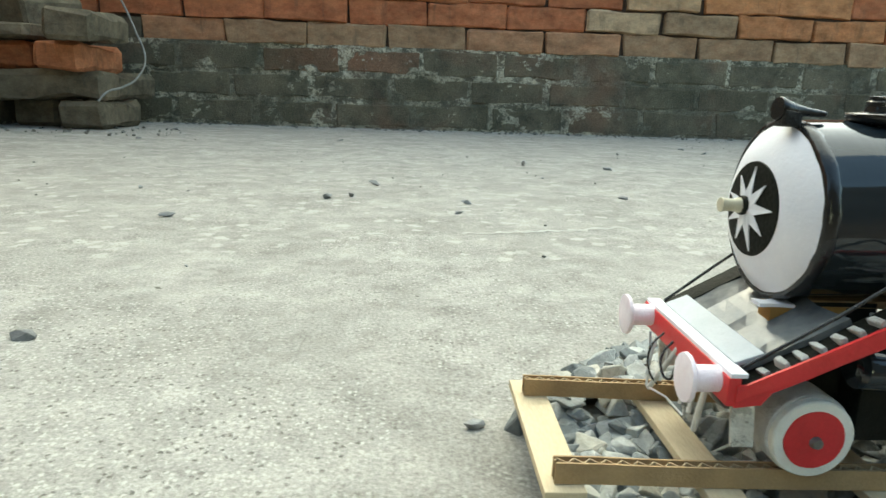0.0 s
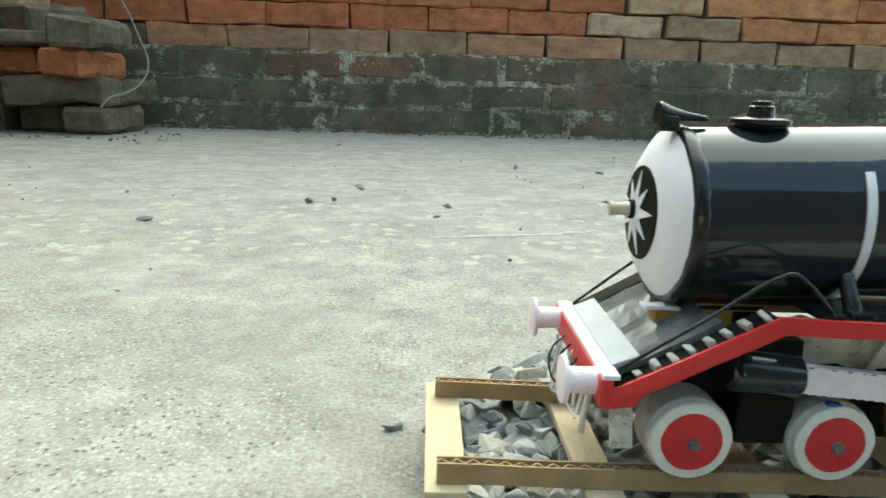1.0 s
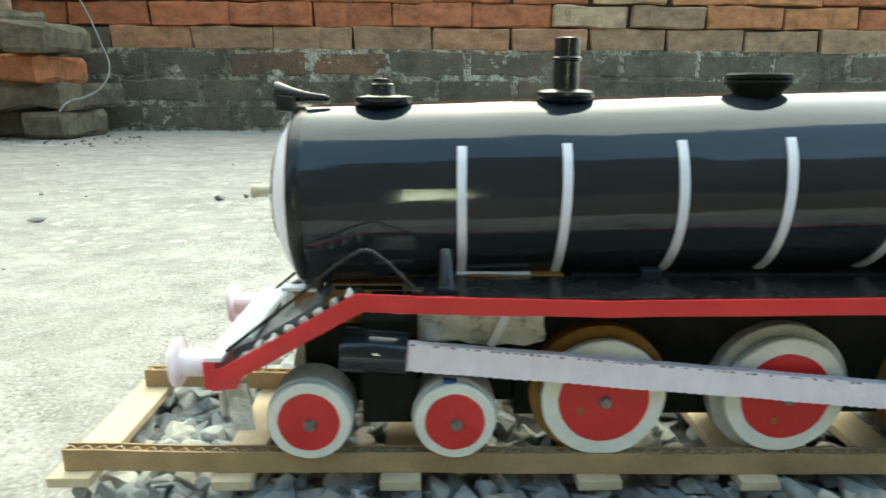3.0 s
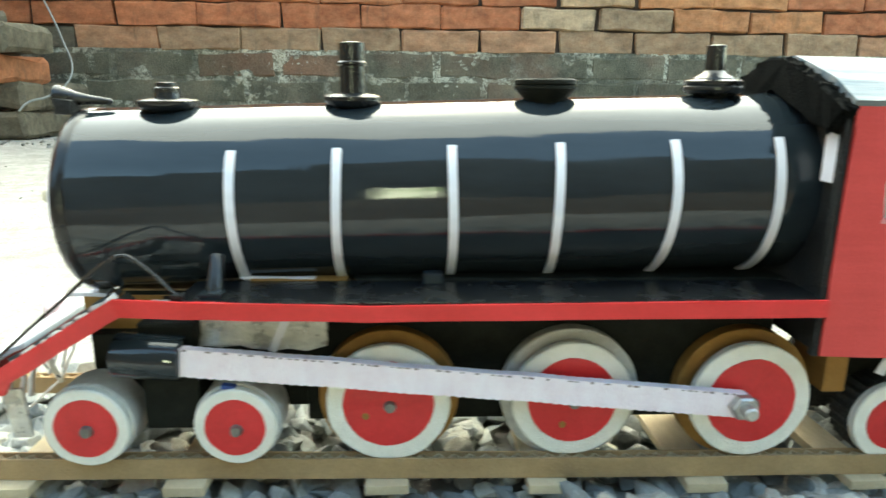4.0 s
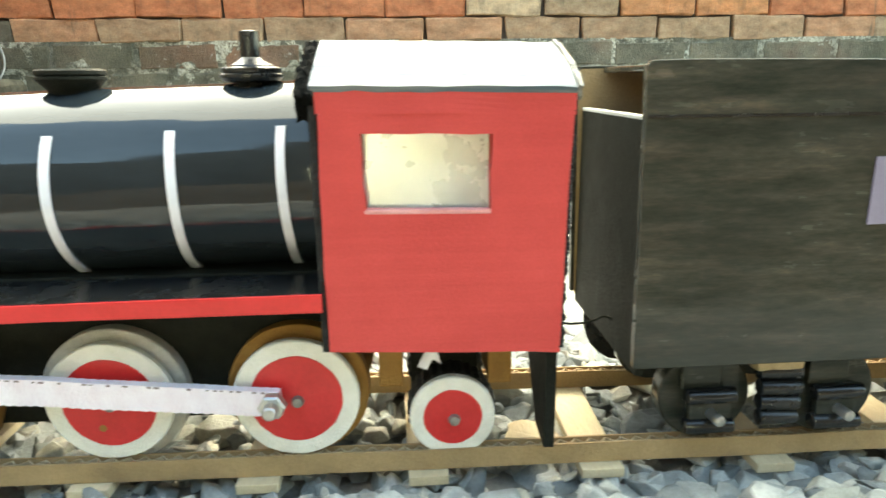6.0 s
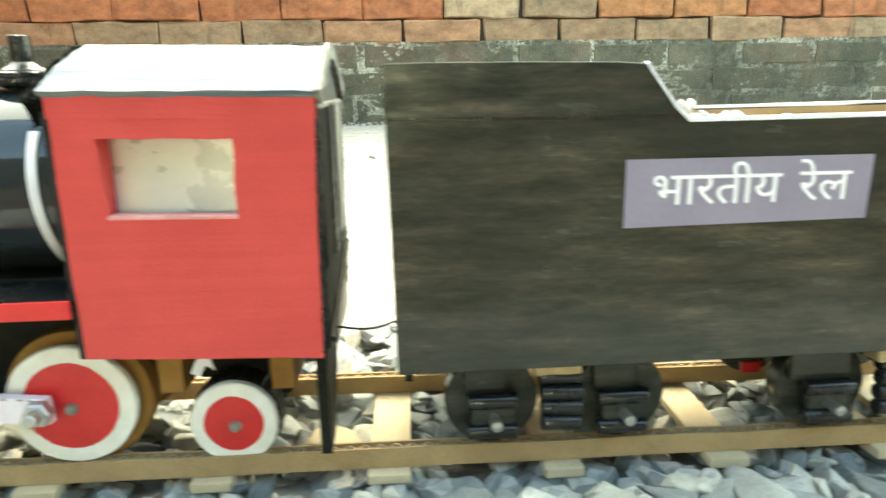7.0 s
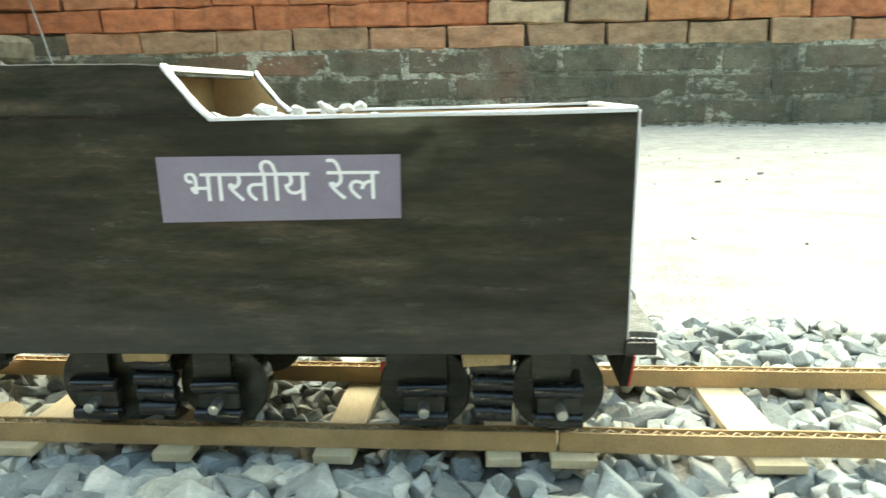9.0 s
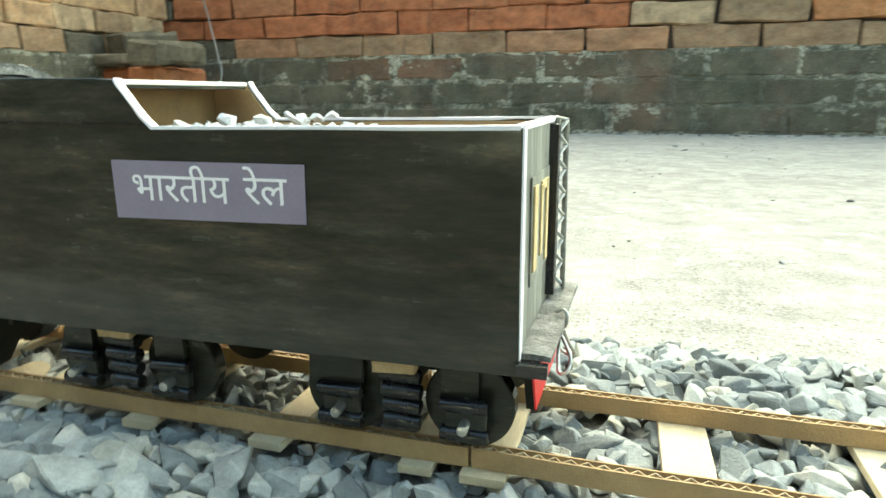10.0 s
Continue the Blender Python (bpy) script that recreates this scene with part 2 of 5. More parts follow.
M_BRICK_ROSE = brick_clay("rose_buff_brick", (0.35, 0.165, 0.088), (0.45, 0.225, 0.12), (0.40, 0.25, 0.15), 0.45)
M_BRICK_ORANGE = brick_clay("orange_brick", (0.42, 0.165, 0.07), (0.55, 0.235, 0.10), (0.48, 0.27, 0.14), 0.3)
M_MOSS = mossy("mossy_footing_brick", (0.095, 0.090, 0.066), (0.255, 0.218, 0.152), (0.58, 0.53, 0.39), 0.0)
M_MOSS_RED = mossy("mossy_red_footing_brick", (0.13, 0.095, 0.065), (0.33, 0.20, 0.13), (0.54, 0.50, 0.42), 0.02, (0.34, 0.17, 0.10))
M_LIME = mossy("flaking_lime_mortar", (0.11, 0.105, 0.078), (0.235, 0.212, 0.158), (0.68, 0.63, 0.48), 0.13)
# wall core: the shade in the dry joints is painted as its dark colour
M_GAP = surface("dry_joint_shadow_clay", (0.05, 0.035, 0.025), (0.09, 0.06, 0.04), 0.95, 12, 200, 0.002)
M_STONE = stone_chips()
M_LOAD = surface("pale_chippings", (0.42, 0.43, 0.44), (0.6, 0.6, 0.6), 0.85, 90, 900, 0.0005, island=0.4)
# grey dust, its colour darkened for the shade between ballast stones
M_DIRT = surface("shade_dark_stone_dust", (0.10, 0.098, 0.088), (0.20, 0.195, 0.175), 0.95, 90, 500, 0.001)
M_PEBBLE = surface("dark_chip", (0.17, 0.175, 0.17), (0.30, 0.30, 0.29), 0.85, 90, 900, 0.0006, random_tint=0.4)
M_BOILER = glossy_black()
M_BLACK = surface("black_enamel", (0.007, 0.008, 0.009), (0.016, 0.017, 0.018), 0.25, 90, 900, 0.00012)
M_TAPE = surface("rough_black_tape", (0.008, 0.009, 0.009), (0.024, 0.025, 0.024), 0.5, 300, 1300, 0.0008, spec=0.25)
M_BRUSH = brushed_black()
M_FUZZ = surface("fuzzy_black_felt", (0.003, 0.0035, 0.0035), (0.007, 0.0075, 0.007), 1.0, 300, 1500, 0.0003, spec=0.05)
M_MATT = surface("dull_black_board", (0.007, 0.008, 0.006), (0.017, 0.018, 0.014), 0.6, 120, 900, 0.0003, spec=0.1)
M_RED = red_card()
M_REDTAPE = surface("red_tape", (0.56, 0.018, 0.022), (0.68, 0.03, 0.036), 0.42, 80, 900, 0.0001)
M_WHITE = surface("white_paper", (0.74, 0.75, 0.80), (0.82, 0.82, 0.86), 0.6, 70, 900, 0.0001, grain=0.1)
M_PINK = surface("pink_torn_paper", (0.60, 0.22, 0.22), (0.72, 0.34, 0.33), 0.7, 200, 1200, 0.0002)
M_PINKDARK = surface("torn_flute_shade", (0.16, 0.11, 0.12), (0.34, 0.24, 0.26), 0.8, 300, 1200, 0.0)
M_PALEBLUE = surface("pale_blue_grey_card", (0.40, 0.44, 0.475), (0.48, 0.515, 0.545), 0.6, 90, 900, 0.0001, grain=0.12)
M_BAND = surface("white_tape", (0.72, 0.74, 0.80), (0.80, 0.81, 0.86), 0.45, 150, 900, 0.0001, grain=0.1)
M_LILAC = surface("pinkish_white_card", (0.86, 0.74, 0.80), (0.93, 0.85, 0.90), 0.65, 220, 1300, 0.0003, stretch=(1, 1, 0.6))
M_ROOF = surface("white_painted_roof", (0.085, 0.125, 0.16), (0.34, 0.35, 0.345), 0.6, 260, 700, 0.0002, spec=0.15, stretch=(0.07, 1, 1), grain=0.1)
M_RIM = surface("cream_foam_rim", (0.78, 0.77, 0.68), (0.88, 0.86, 0.77), 0.7, 220, 1500, 0.0003)
M_TYRE = surface("grey_white_foam", (0.47, 0.465, 0.44), (0.63, 0.62, 0.58), 0.85, 220, 1600, 0.0006)
M_OCHRE = surface("ochre_card", (0.26, 0.125, 0.025), (0.36, 0.19, 0.05), 0.75, 150, 1500, 0.0003, stretch=(1, 0.2, 1))
M_KRAFT = surface("brown_corrugated_card", (0.315, 0.205, 0.100), (0.43, 0.288, 0.145), 0.8, 70, 1100, 0.0002)
# brown card with the shade of the tender's well put into its colour
M_KRAFT_IN = surface("shade_dark_inner_card", (0.15, 0.09, 0.038), (0.23, 0.14, 0.06), 0.8, 70, 900, 0.0002)
M_FLUTE = surface("card_flute_edge", (0.38, 0.28, 0.16), (0.52, 0.41, 0.26), 0.9, 150, 1200, 0.0002)
M_PLY = surface("pale_card_sleeper", (0.50, 0.405, 0.26), (0.63, 0.52, 0.345), 0.75, 60, 1200, 0.0002, stretch=(1, 0.25, 1))
M_STEEL = surface("dull_steel", (0.42, 0.42, 0.41), (0.6, 0.6, 0.58), 0.35, 200, 1500, 0.0002, metal=0.9)
M_FOIL = surface("silver_grey_sheet", (0.46, 0.46, 0.42), (0.86, 0.85, 0.79), 0.3, 130, 900, 0.0008, metal=0.35)
M_DARKWIRE = surface("dull_dark_wire", (0.14, 0.14, 0.13), (0.34, 0.34, 0.31), 0.45, 250, 1500, 0.0002, metal=0.6)
M_WIRE = surface("white_wire", (0.55, 0.55, 0.52), (0.7, 0.7, 0.66), 0.5, 200, 900, 0.0)
M_CABLE = surface("grey_cable_sheath", (0.17, 0.17, 0.155), (0.27, 0.27, 0.245), 0.6, 60, 700, 0.0)
M_GREYPLATE = surface("grey_painted_card", (0.085, 0.097, 0.103), (0.165, 0.18, 0.185), 0.2, 130, 900, 0.00006, grain=0.1)
M_SMOKE = surface("smeared_dark_grey", (0.018, 0.02, 0.018), (0.14, 0.14, 0.12), 0.5, 90, 900, 0.0003, stretch=(1, 1, 0.3))
M_SILVER = surface("streaked_pale_grey", (0.065, 0.068, 0.058), (0.38, 0.38, 0.33), 0.5, 150, 900, 0.0003, stretch=(1, 1, 0.12))
M_CREAM = surface("cream_tube", (0.50, 0.46, 0.33), (0.62, 0.58, 0.44), 0.5, 200, 900, 0.0001)
M_SIGN = surface("mauve_paper", (0.235, 0.20, 0.275), (0.285, 0.25, 0.325), 0.6, 60, 900, 0.0001, grain=0.12)
M_INK = surface("white_print", (0.88, 0.87, 0.90), (0.92, 0.91, 0.94), 0.6, 60, 900, 0.0, grain=0.05)
M_ROUGHGREY = surface("rough_mottled_grey", (0.035, 0.036, 0.034), (0.27, 0.27, 0.25), 0.6, 190, 900, 0.0008, grain=0.5)
M_GOLD = surface("pale_gold_card", (0.55, 0.40, 0.19), (0.68, 0.53, 0.29), 0.55, 200, 900, 0.0001)
M_CRACK = surface("dark_crack", (0.17, 0.162, 0.14), (0.29, 0.28, 0.25), 0.95, 90, 700, 0.0)
M_SMEAR = surface("pale_cement_smear", (0.33, 0.325, 0.29), (0.47, 0.46, 0.42), 0.9, 90, 500, 0.0004)
M_BLUE = surface("blue_ink", (0.02, 0.06, 0.25), (0.03, 0.09, 0.33), 0.6, 200, 900, 0.0)
# kept near black so the boiler mirrors a dark wall
M_RENDER = surface("near_black_brown", (0.014, 0.011, 0.008), (0.032, 0.025, 0.018), 0.9, 1.4, 40, 0.003)
M_DARKGROUND = surface("added_dark_ground", (0.075, 0.052, 0.033), (0.13, 0.095, 0.062), 0.95, 5, 90, 0.004, spec=0.2)


M_CLEAR = surface("shiny_plastic_sheet", (0.58, 0.60, 0.60), (0.76, 0.76, 0.71), 0.3, 45, 160, 0.00008, metal=0.35, grain=0.05)


# ---- mesh helpers ----
def empty(name, at, label="", category="", group=""):
    ob = new(name)
    ob.empty_display_size = 0.01
    ob.matrix_world = Matrix.Translation(at)
    return tagged(ob, label, category, group)


def part(name, bm, material, parent=None, label="", smooth=None):
    """One mesh object from a bmesh in world places, under a thing or a part."""
    me = bpy.data.meshes.new(name)
    if smooth is not None:
        for f in bm.faces:
            f.smooth = True
        for e in bm.edges:
            if len(e.link_faces) == 2 and e.calc_face_angle(0) > radians(smooth):
                e.smooth = False
    bm.to_mesh(me)
    bm.free()
    me.materials.append(material)
    ob = new(name, me)
    if parent:
        ob.parent = parent
        if parent.parent is None:
            ob.matrix_parent_inverse = parent.matrix_basis.inverted()
    if label:
        ob["label"] = label
    return ob


def add_box(bm, c, s, rx=0, ry=0, rz=0, bevel=0.0):
    g = bmesh.ops.create_cube(bm, size=1.0)["verts"]
    m = pose(*c, rx, ry, rz) @ Matrix.Diagonal((*s, 1))
    bmesh.ops.transform(bm, matrix=m, verts=g)
    if bevel:
        edges = list({e for v in g for e in v.link_edges})
        bmesh.ops.bevel(bm, geom=edges, offset=bevel, segments=2, profile=0.6, affect='EDGES')
    return bm


def box(c, s, rx=0, ry=0, rz=0, bevel=0.0):
    return add_box(bmesh.new(), c, s, rx, ry, rz, bevel)


def add_tube(bm, a, b, r0, r1=None, seg=32, caps=True, bevel=0.0):
    """A round bar or cone from a to b."""
    a, b = Vector(a), Vector(b)
    q = (b - a).to_track_quat('Z', 'Y').to_matrix().to_4x4()
    m = Matrix.Translation((a + b) / 2) @ q
    g = bmesh.ops.create_cone(bm, cap_ends=caps, segments=seg, radius1=r0, radius2=r0 if r1 is None else r1, depth=(b - a).length, matrix=m)["verts"]
    if bevel:
        edges = [e for e in {e for v in g for e in v.link_edges} if len(e.link_faces) == 2 and max(len(f.verts) for f in e.link_faces) > 4]
        bmesh.ops.bevel(bm, geom=edges, offset=bevel, segments=2, profile=0.5, affect='EDGES')
    return bm


def tube(a, b, r0, r1=None, seg=32, caps=True, bevel=0.0):
    return add_tube(bmesh.new(), a, b, r0, r1, seg, caps, bevel)


def lathe(profile, centre, axis='Z', seg=40):
    """Rows of (radius, height) turned about an axis through centre."""
    bm = bmesh.new()
    rings = []
    for r, h in profile:
        ring = []
        for k in range(seg):
            a = 2 * math.pi * k / seg
            p = (r * math.cos(a), r * math.sin(a), h)
            if axis == 'X':
                p = (p[2], p[0], p[1])
            elif axis == 'Y':
                p = (p[0], p[2], p[1])
            ring.append(bm.verts.new(Vector(centre) + Vector(p)))
        rings.append(ring)
    for a, b in zip(rings, rings[1:]):
        for k in range(seg):
            bm.faces.new((a[k], a[(k + 1) % seg], b[(k + 1) % seg], b[k]))
    for ring in (rings[0], rings[-1]):
        bm.faces.new(ring)
    bmesh.ops.recalc_face_normals(bm, faces=bm.faces)
    return bm


def slab(outline, y0, y1, bevel=0.0):
    """A flat plate whose outline is given in x and z, between two values of y."""
    bm = bmesh.new()
    front = [bm.verts.new((x, y0, z)) for x, z in outline]
    back = [bm.verts.new((x, y1, z)) for x, z in outline]
    n = len(outline)
    bm.faces.new(front)
    bm.faces.new(back[::-1])
    for k in range(n):
        bm.faces.new((front[k], back[k], back[(k + 1) % n], front[(k + 1) % n]))
    bmesh.ops.recalc_face_normals(bm, faces=bm.faces)
    if bevel:
        bmesh.ops.bevel(bm, geom=list(bm.edges), offset=bevel, segments=1, affect='EDGES')
    return bm


def plate_x(outline, x0, x1):
    """A flat plate whose outline is given in y and z, between two values of x."""
    bm = slab(outline, x0, x1)
    for v in bm.verts:
        v.co = (v.co.y, v.co.x, v.co.z)
    bmesh.ops.recalc_face_normals(bm, faces=bm.faces)
    return bm


def wire(points, r, name, material, parent, label="", seg=3, smooth=True):
    """A bent wire through points, as a mesh."""
    cu = bpy.data.curves.new(name, 'CURVE')
    cu.dimensions, cu.bevel_depth, cu.bevel_resolution, cu.use_fill_caps = '3D', r, seg, True
    sp = cu.splines.new('BEZIER' if smooth else 'POLY')
    pts = sp.bezier_points if smooth else sp.points
    pts.add(len(points) - 1)
    for p, co in zip(pts, points):
        if smooth:
            p.co, p.handle_left_type, p.handle_right_type = co, 'AUTO', 'AUTO'
        else:
            p.co = (*co, 1)
    cu.resolution_u = 6
    tmp = bpy.data.objects.new(name, cu)
    scene.collection.objects.link(tmp)
    bpy.context.view_layer.update()
    me = bpy.data.meshes.new_from_object(tmp.evaluated_get(bpy.context.evaluated_depsgraph_get()))
    bpy.data.objects.remove(tmp)
    bm = bmesh.new()
    bm.from_mesh(me)
    bpy.data.meshes.remove(me)
    return part(name, bm, material, parent, label, smooth=50)


def roughen(bm, amount, scale, cuts=0):
    """Uneven, torn edges: moves the corners a little by a fixed noise."""
    if cuts:
        bmesh.ops.subdivide_edges(bm, edges=list(bm.edges), cuts=cuts, use_grid_fill=True)
    for v in bm.verts:
        v.co += noise.noise_vector(v.co * scale) * amount
    return bm


# ---- ground and walls ----
bm = bmesh.new()
bmesh.ops.create_grid(bm, x_segments=1, y_segments=1, size=400)
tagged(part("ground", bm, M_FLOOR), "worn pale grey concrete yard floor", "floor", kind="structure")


def brick_mesh(seed, chip):
    """A worn hand-made brick about its middle: 238 x 112 x 67 mm."""
    rnd = random.Random(seed)
    bm = bmesh.new()
    bmesh.ops.create_cube(bm, size=1.0)
    for v in bm.verts:
        v.co = Vector((v.co.x * 0.238, v.co.y * 0.112, v.co.z * 0.0675)) + Vector([rnd.uniform(-1, 1) * s for s in (0.0036, 0.0012, 0.0036)])
    outer = list(bm.edges)
    bmesh.ops.bevel(bm, geom=outer, offset=rnd.uniform(0.003, 0.006) * chip, segments=1, affect='EDGES')
    long = [e for e in bm.edges if abs(e.verts[0].co.x - e.verts[1].co.x) > 0.15]
    bmesh.ops.subdivide_edges(bm, edges=long, cuts=3)
    for v in bm.verts:
        if abs(v.co.x) < 0.09:
            v.co.z *= 1 + rnd.uniform(-0.15, 0.06) * chip
            v.co.x += rnd.uniform(-0.015, 0.015)
            if rnd.random() < 0.3 and abs(v.co.z) > 0.02 and abs(v.co.y) < 0.0535:
                v.co.y *= rnd.uniform(0.84, 0.95)
    for v in bm.verts:
        v.co += Vector([rnd.uniform(-1, 1) * s * chip for s in (0.0024, 0.0005, 0.0024)])
    me = bpy.data.meshes.new("brick")
    bm.to_mesh(me)
    bm.free()
    return me


def with_material(mesh, material):
    me = mesh.copy()
    me.materials.append(material)
    return me


SHAPES = [brick_mesh(k, 1.0) for k in range(7)]
WORN = [brick_mesh(40 + k, 1.9) for k in range(7)]
PILE = {m: [with_material(s, m) for s in WORN] for m in (M_BRICK_RED, M_BRICK_DARK)}
BRICKS = {m: [with_material(s, m) for s in SHAPES] for m in (M_BRICK_RED, M_BRICK_TAN, M_BRICK_BUFF, M_BRICK_DARK, M_BRICK_OLIVE, M_BRICK_ROSE, M_BRICK_ORANGE, M_MOSS, M_MOSS_RED)}
KINDS = {"r": M_BRICK_RED, "o": M_BRICK_ORANGE, "t": M_BRICK_TAN, "v": M_BRICK_OLIVE, "b": M_BRICK_BUFF, "s": M_BRICK_ROSE, "d": M_BRICK_DARK, "m": M_MOSS, "w": M_MOSS_RED}
# the wall's bricks course by course, from the corner pile along the yard
YARD_WALL = {2: "mmmwwmmmmmmm", 3: "sdsbbbssbbvbsbsb", 4: "rrrrrrrtvoorrdro", 5: "drrrrrrrtoorrrtr", 6: "rrrtrrrrrororrrr"}
COURSES = [(0.0, 0.083), (0.083, 0.160), (0.160, 0.242), (0.242, 0.312), (0.312, 0.382), (0.382, 0.452), (0.452, 0.522)]
PITCH = 0.2435


def brick_wall(name, m, length, first, label, seed, red=0.78, colours=None, part_length=1.0):
    """A dry-stacked wall on a mortared footing. Local x runs along it, its face looks towards -y."""
    rnd = random.Random(seed)
    x0, x1 = length
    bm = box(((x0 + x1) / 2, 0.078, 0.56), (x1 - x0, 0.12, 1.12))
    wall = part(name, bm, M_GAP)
    wall.matrix_world = m
    tagged(wall, label, "wall", kind="structure")
    bm = bmesh.new()
    bmesh.ops.create_grid(bm, x_segments=420, y_segments=36, size=0.5)
    for v in bm.verts:
        x, z = x0 + (v.co.x + 0.5) * (x1 - x0), (v.co.y + 0.5) * 0.247
        n = noise.fractal(Vector((x * 14, z * 20, seed)), 0.8, 2.1, 4)
        v.co = (x, 0.0035 + 0.0045 * n, z)
    footing = part("mortar", bm, M_LIME)
    footing.parent = wall
    for row, (z0, z1) in enumerate(COURSES):
        start = first + (PITCH / 2 if row % 2 == 0 else 0) + (rnd.uniform(-0.06, 0.03) if row < 3 else 0)
        step = PITCH * (part_length if row > 2 else 1.0)
        k0 = math.floor((x0 - start) / step)
        for k in range(k0, k0 + int((x1 - x0) / step) + 2):
            xc = start + (k + 0.5) * step + rnd.uniform(-0.003, 0.003)
            if xc < x0 or xc > x1:
                continue
            if row < 3:
                mat = M_MOSS
            elif row == 3:
                mat = M_BRICK_BUFF if rnd.random() < 0.88 else M_BRICK_DARK
            else:
                mat = M_BRICK_RED if rnd.random() < red else M_BRICK_TAN if rnd.random() < 0.75 else M_BRICK_BUFF
            told = colours.get(row, "") if colours else ""
            if 0 <= k + 3 < len(told):
                mat = KINDS[told[k + 3]]
            ob = new("brick", rnd.choice(BRICKS[mat]))
            ob.parent = wall
            dz, sz = (z0 + z1) / 2, (z1 - z0) / 0.0705
            if row < 3:
                ob.matrix_basis = pose(xc, 0.0565 + rnd.uniform(0, 0.002), dz, rnd.uniform(-0.5, 0.5), 0, 0) @ Matrix.Diagonal((0.955, 1, sz * 0.91, 1))
            else:
                tip = rnd.uniform(-0.7, 0.7)
                ob.matrix_basis = pose(xc, 0.058 + rnd.uniform(-0.005, 0.004), dz - 0.0008, rnd.uniform(-1.0, 1.0), tip, rnd.uniform(-1.6, 1.6)) @ Matrix.Diagonal((rnd.uniform(0.97, 1.015) * part_length, 1, rnd.uniform(0.97, 1.04), 1))
    verts, faces, count = [], [], 0
    z = COURSES[-1][1]
    row = len(COURSES)
    while z < 1.1:
        start = first + (PITCH / 2 if row % 2 == 0 else 0)
        k = math.floor((x0 - start) / PITCH)
        while start + (k + 0.5) * PITCH < x1:
            xc = start + (k + 0.5) * PITCH
            k += 1
            if xc < x0:
                continue
            me = rnd.choice(SHAPES)
            base_at = len(verts)
            dy = rnd.uniform(-0.004, 0.004)
            verts += [(v.co.x + xc, v.co.y + 0.058 + dy, v.co.z + z + 0.035) for v in me.vertices]
            faces += [[base_at + i for i in p.vertices] for p in me.polygons]
        z += 0.0705
        row += 1
    me = bpy.data.meshes.new("upper_bricks")
    me.from_pydata(verts, [], faces)
    me.materials.append(M_BRICK_RED)
    rest = new("upper_bricks", me)
    rest.parent = wall
    tagged(rest, kind="stuff")
    return wall


NORTH = brick_wall("wall_north", pose(0, 1.884, 0, 0, 0, 1.07), (-1.32, 2.7), -0.6154, "brick wall of dry-stacked red bricks on a mossy mortared footing", 3, colours=YARD_WALL)
WEST = brick_wall("wall_west", pose(-1.10, 1.80, 0, 0, 0, 90), (-2.4, 0.0), -0.11, "stacked brick side wall meeting the yard's brick wall", 8, 0.0, part_length=0.62)

# unseen ground added behind the view so the boiler mirrors a dark brown band
bm = box((0.5, -1.44, -0.05), (13, 2.46, 0.106))
bmesh.ops.subdivide_edges(bm, edges=list(bm.edges), cuts=12, use_grid_fill=True)
for v in bm.verts:
    if v.co.z > 0:
        v.co.z += 0.002 * noise.noise(v.co * 3)
tagged(part("earth_bed", bm, M_DARKGROUND), "unseen brown ground added between yard and house for the boiler to mirror", "ground", kind="structure")

# unseen house wall behind the yard, guessed from reflections, with a tall narrow opening
bm = bmesh.new()
for x0, x1, z0, z1 in ((-6, -1.25, 0, 1.75), (-1.25, -0.62, 0, 2.05), (-0.62, -0.08, 0, 2.6), (0.20, 0.75, 0, 2.85), (0.75, 1.5, 0, 2.45), (1.5, 7, 0, 2.1), (-0.08, 0.20, 0.62, 2.75)):
    add_box(bm, ((x0 + x1) / 2, -2.75, (z0 + z1) / 2), (x1 - x0, 0.2, z1 - z0))
tagged(part("wall_south", bm, M_RENDER), "dark brown house wall with a narrow opening", "wall", kind="structure")


# unseen glowing panel added behind the opening for the bright patch on the boiler
m, nt, b, pos = base("glowing_sky_and_leaves", 0.9)
glow = ramp(nt, noise_tex(nt, pos, 9, 5, 0.65), [(0.42, (0.10, 0.20, 0.06)), (0.50, (0.80, 0.90, 0.72)), (0.60, (1.0, 1.0, 0.98))])
nt.links.new(glow, b.inputs["Emission Color"])
b.inputs["Emission Strength"].default_value = 2.4
bm = box((0.06, -2.9, 0.36), (0.5, 0.02, 0.72))
tagged(part("backdrop", bm, m), "glowing panel for bright sky and leaves beyond the opening", "backdrop", kind="structure")


def loose_brick(at, rz, mat, label, rx=0, ry=0, scale=(1, 1, 1), k=0):
    ob = new("loose_brick", PILE[mat][k % 7])
    ob.matrix_world = pose(*at, rx, ry, rz) @ Matrix.Diagonal((*scale, 1))
    return tagged(ob, label, "brick", group="bricks of the corner pile")


H0, H1, H2, H3 = 0.034, 0.103, 0.172, 0.243
GREYB, REDB = "grey-brown dusty brick in the corner pile", "orange-red brick in the corner pile"
loose_brick((-1.000, 1.650, H0), 89, M_BRICK_DARK, GREYB, k=1)
loose_brick((-0.852, 1.570, H0), 91, M_BRICK_DARK, GREYB, k=2)
loose_brick((-0.925, 1.520, H1), 1, M_BRICK_DARK, GREYB, k=3, scale=(1.06, 1, 1))
loose_brick((-0.868, 1.715, H1), 84, M_BRICK_DARK, "rounded grey brick in the corner pile", k=5, scale=(0.95, 0.9, 1))
loose_brick((-1.060, 1.680, H1), 88, M_BRICK_DARK, GREYB, k=6)
loose_brick((-0.885, 1.555, H2), 90, M_BRICK_RED, REDB, k=0)
loose_brick((-1.035, 1.620, H2), 88, M_BRICK_RED, "orange-brown brick in the corner pile", k=2)
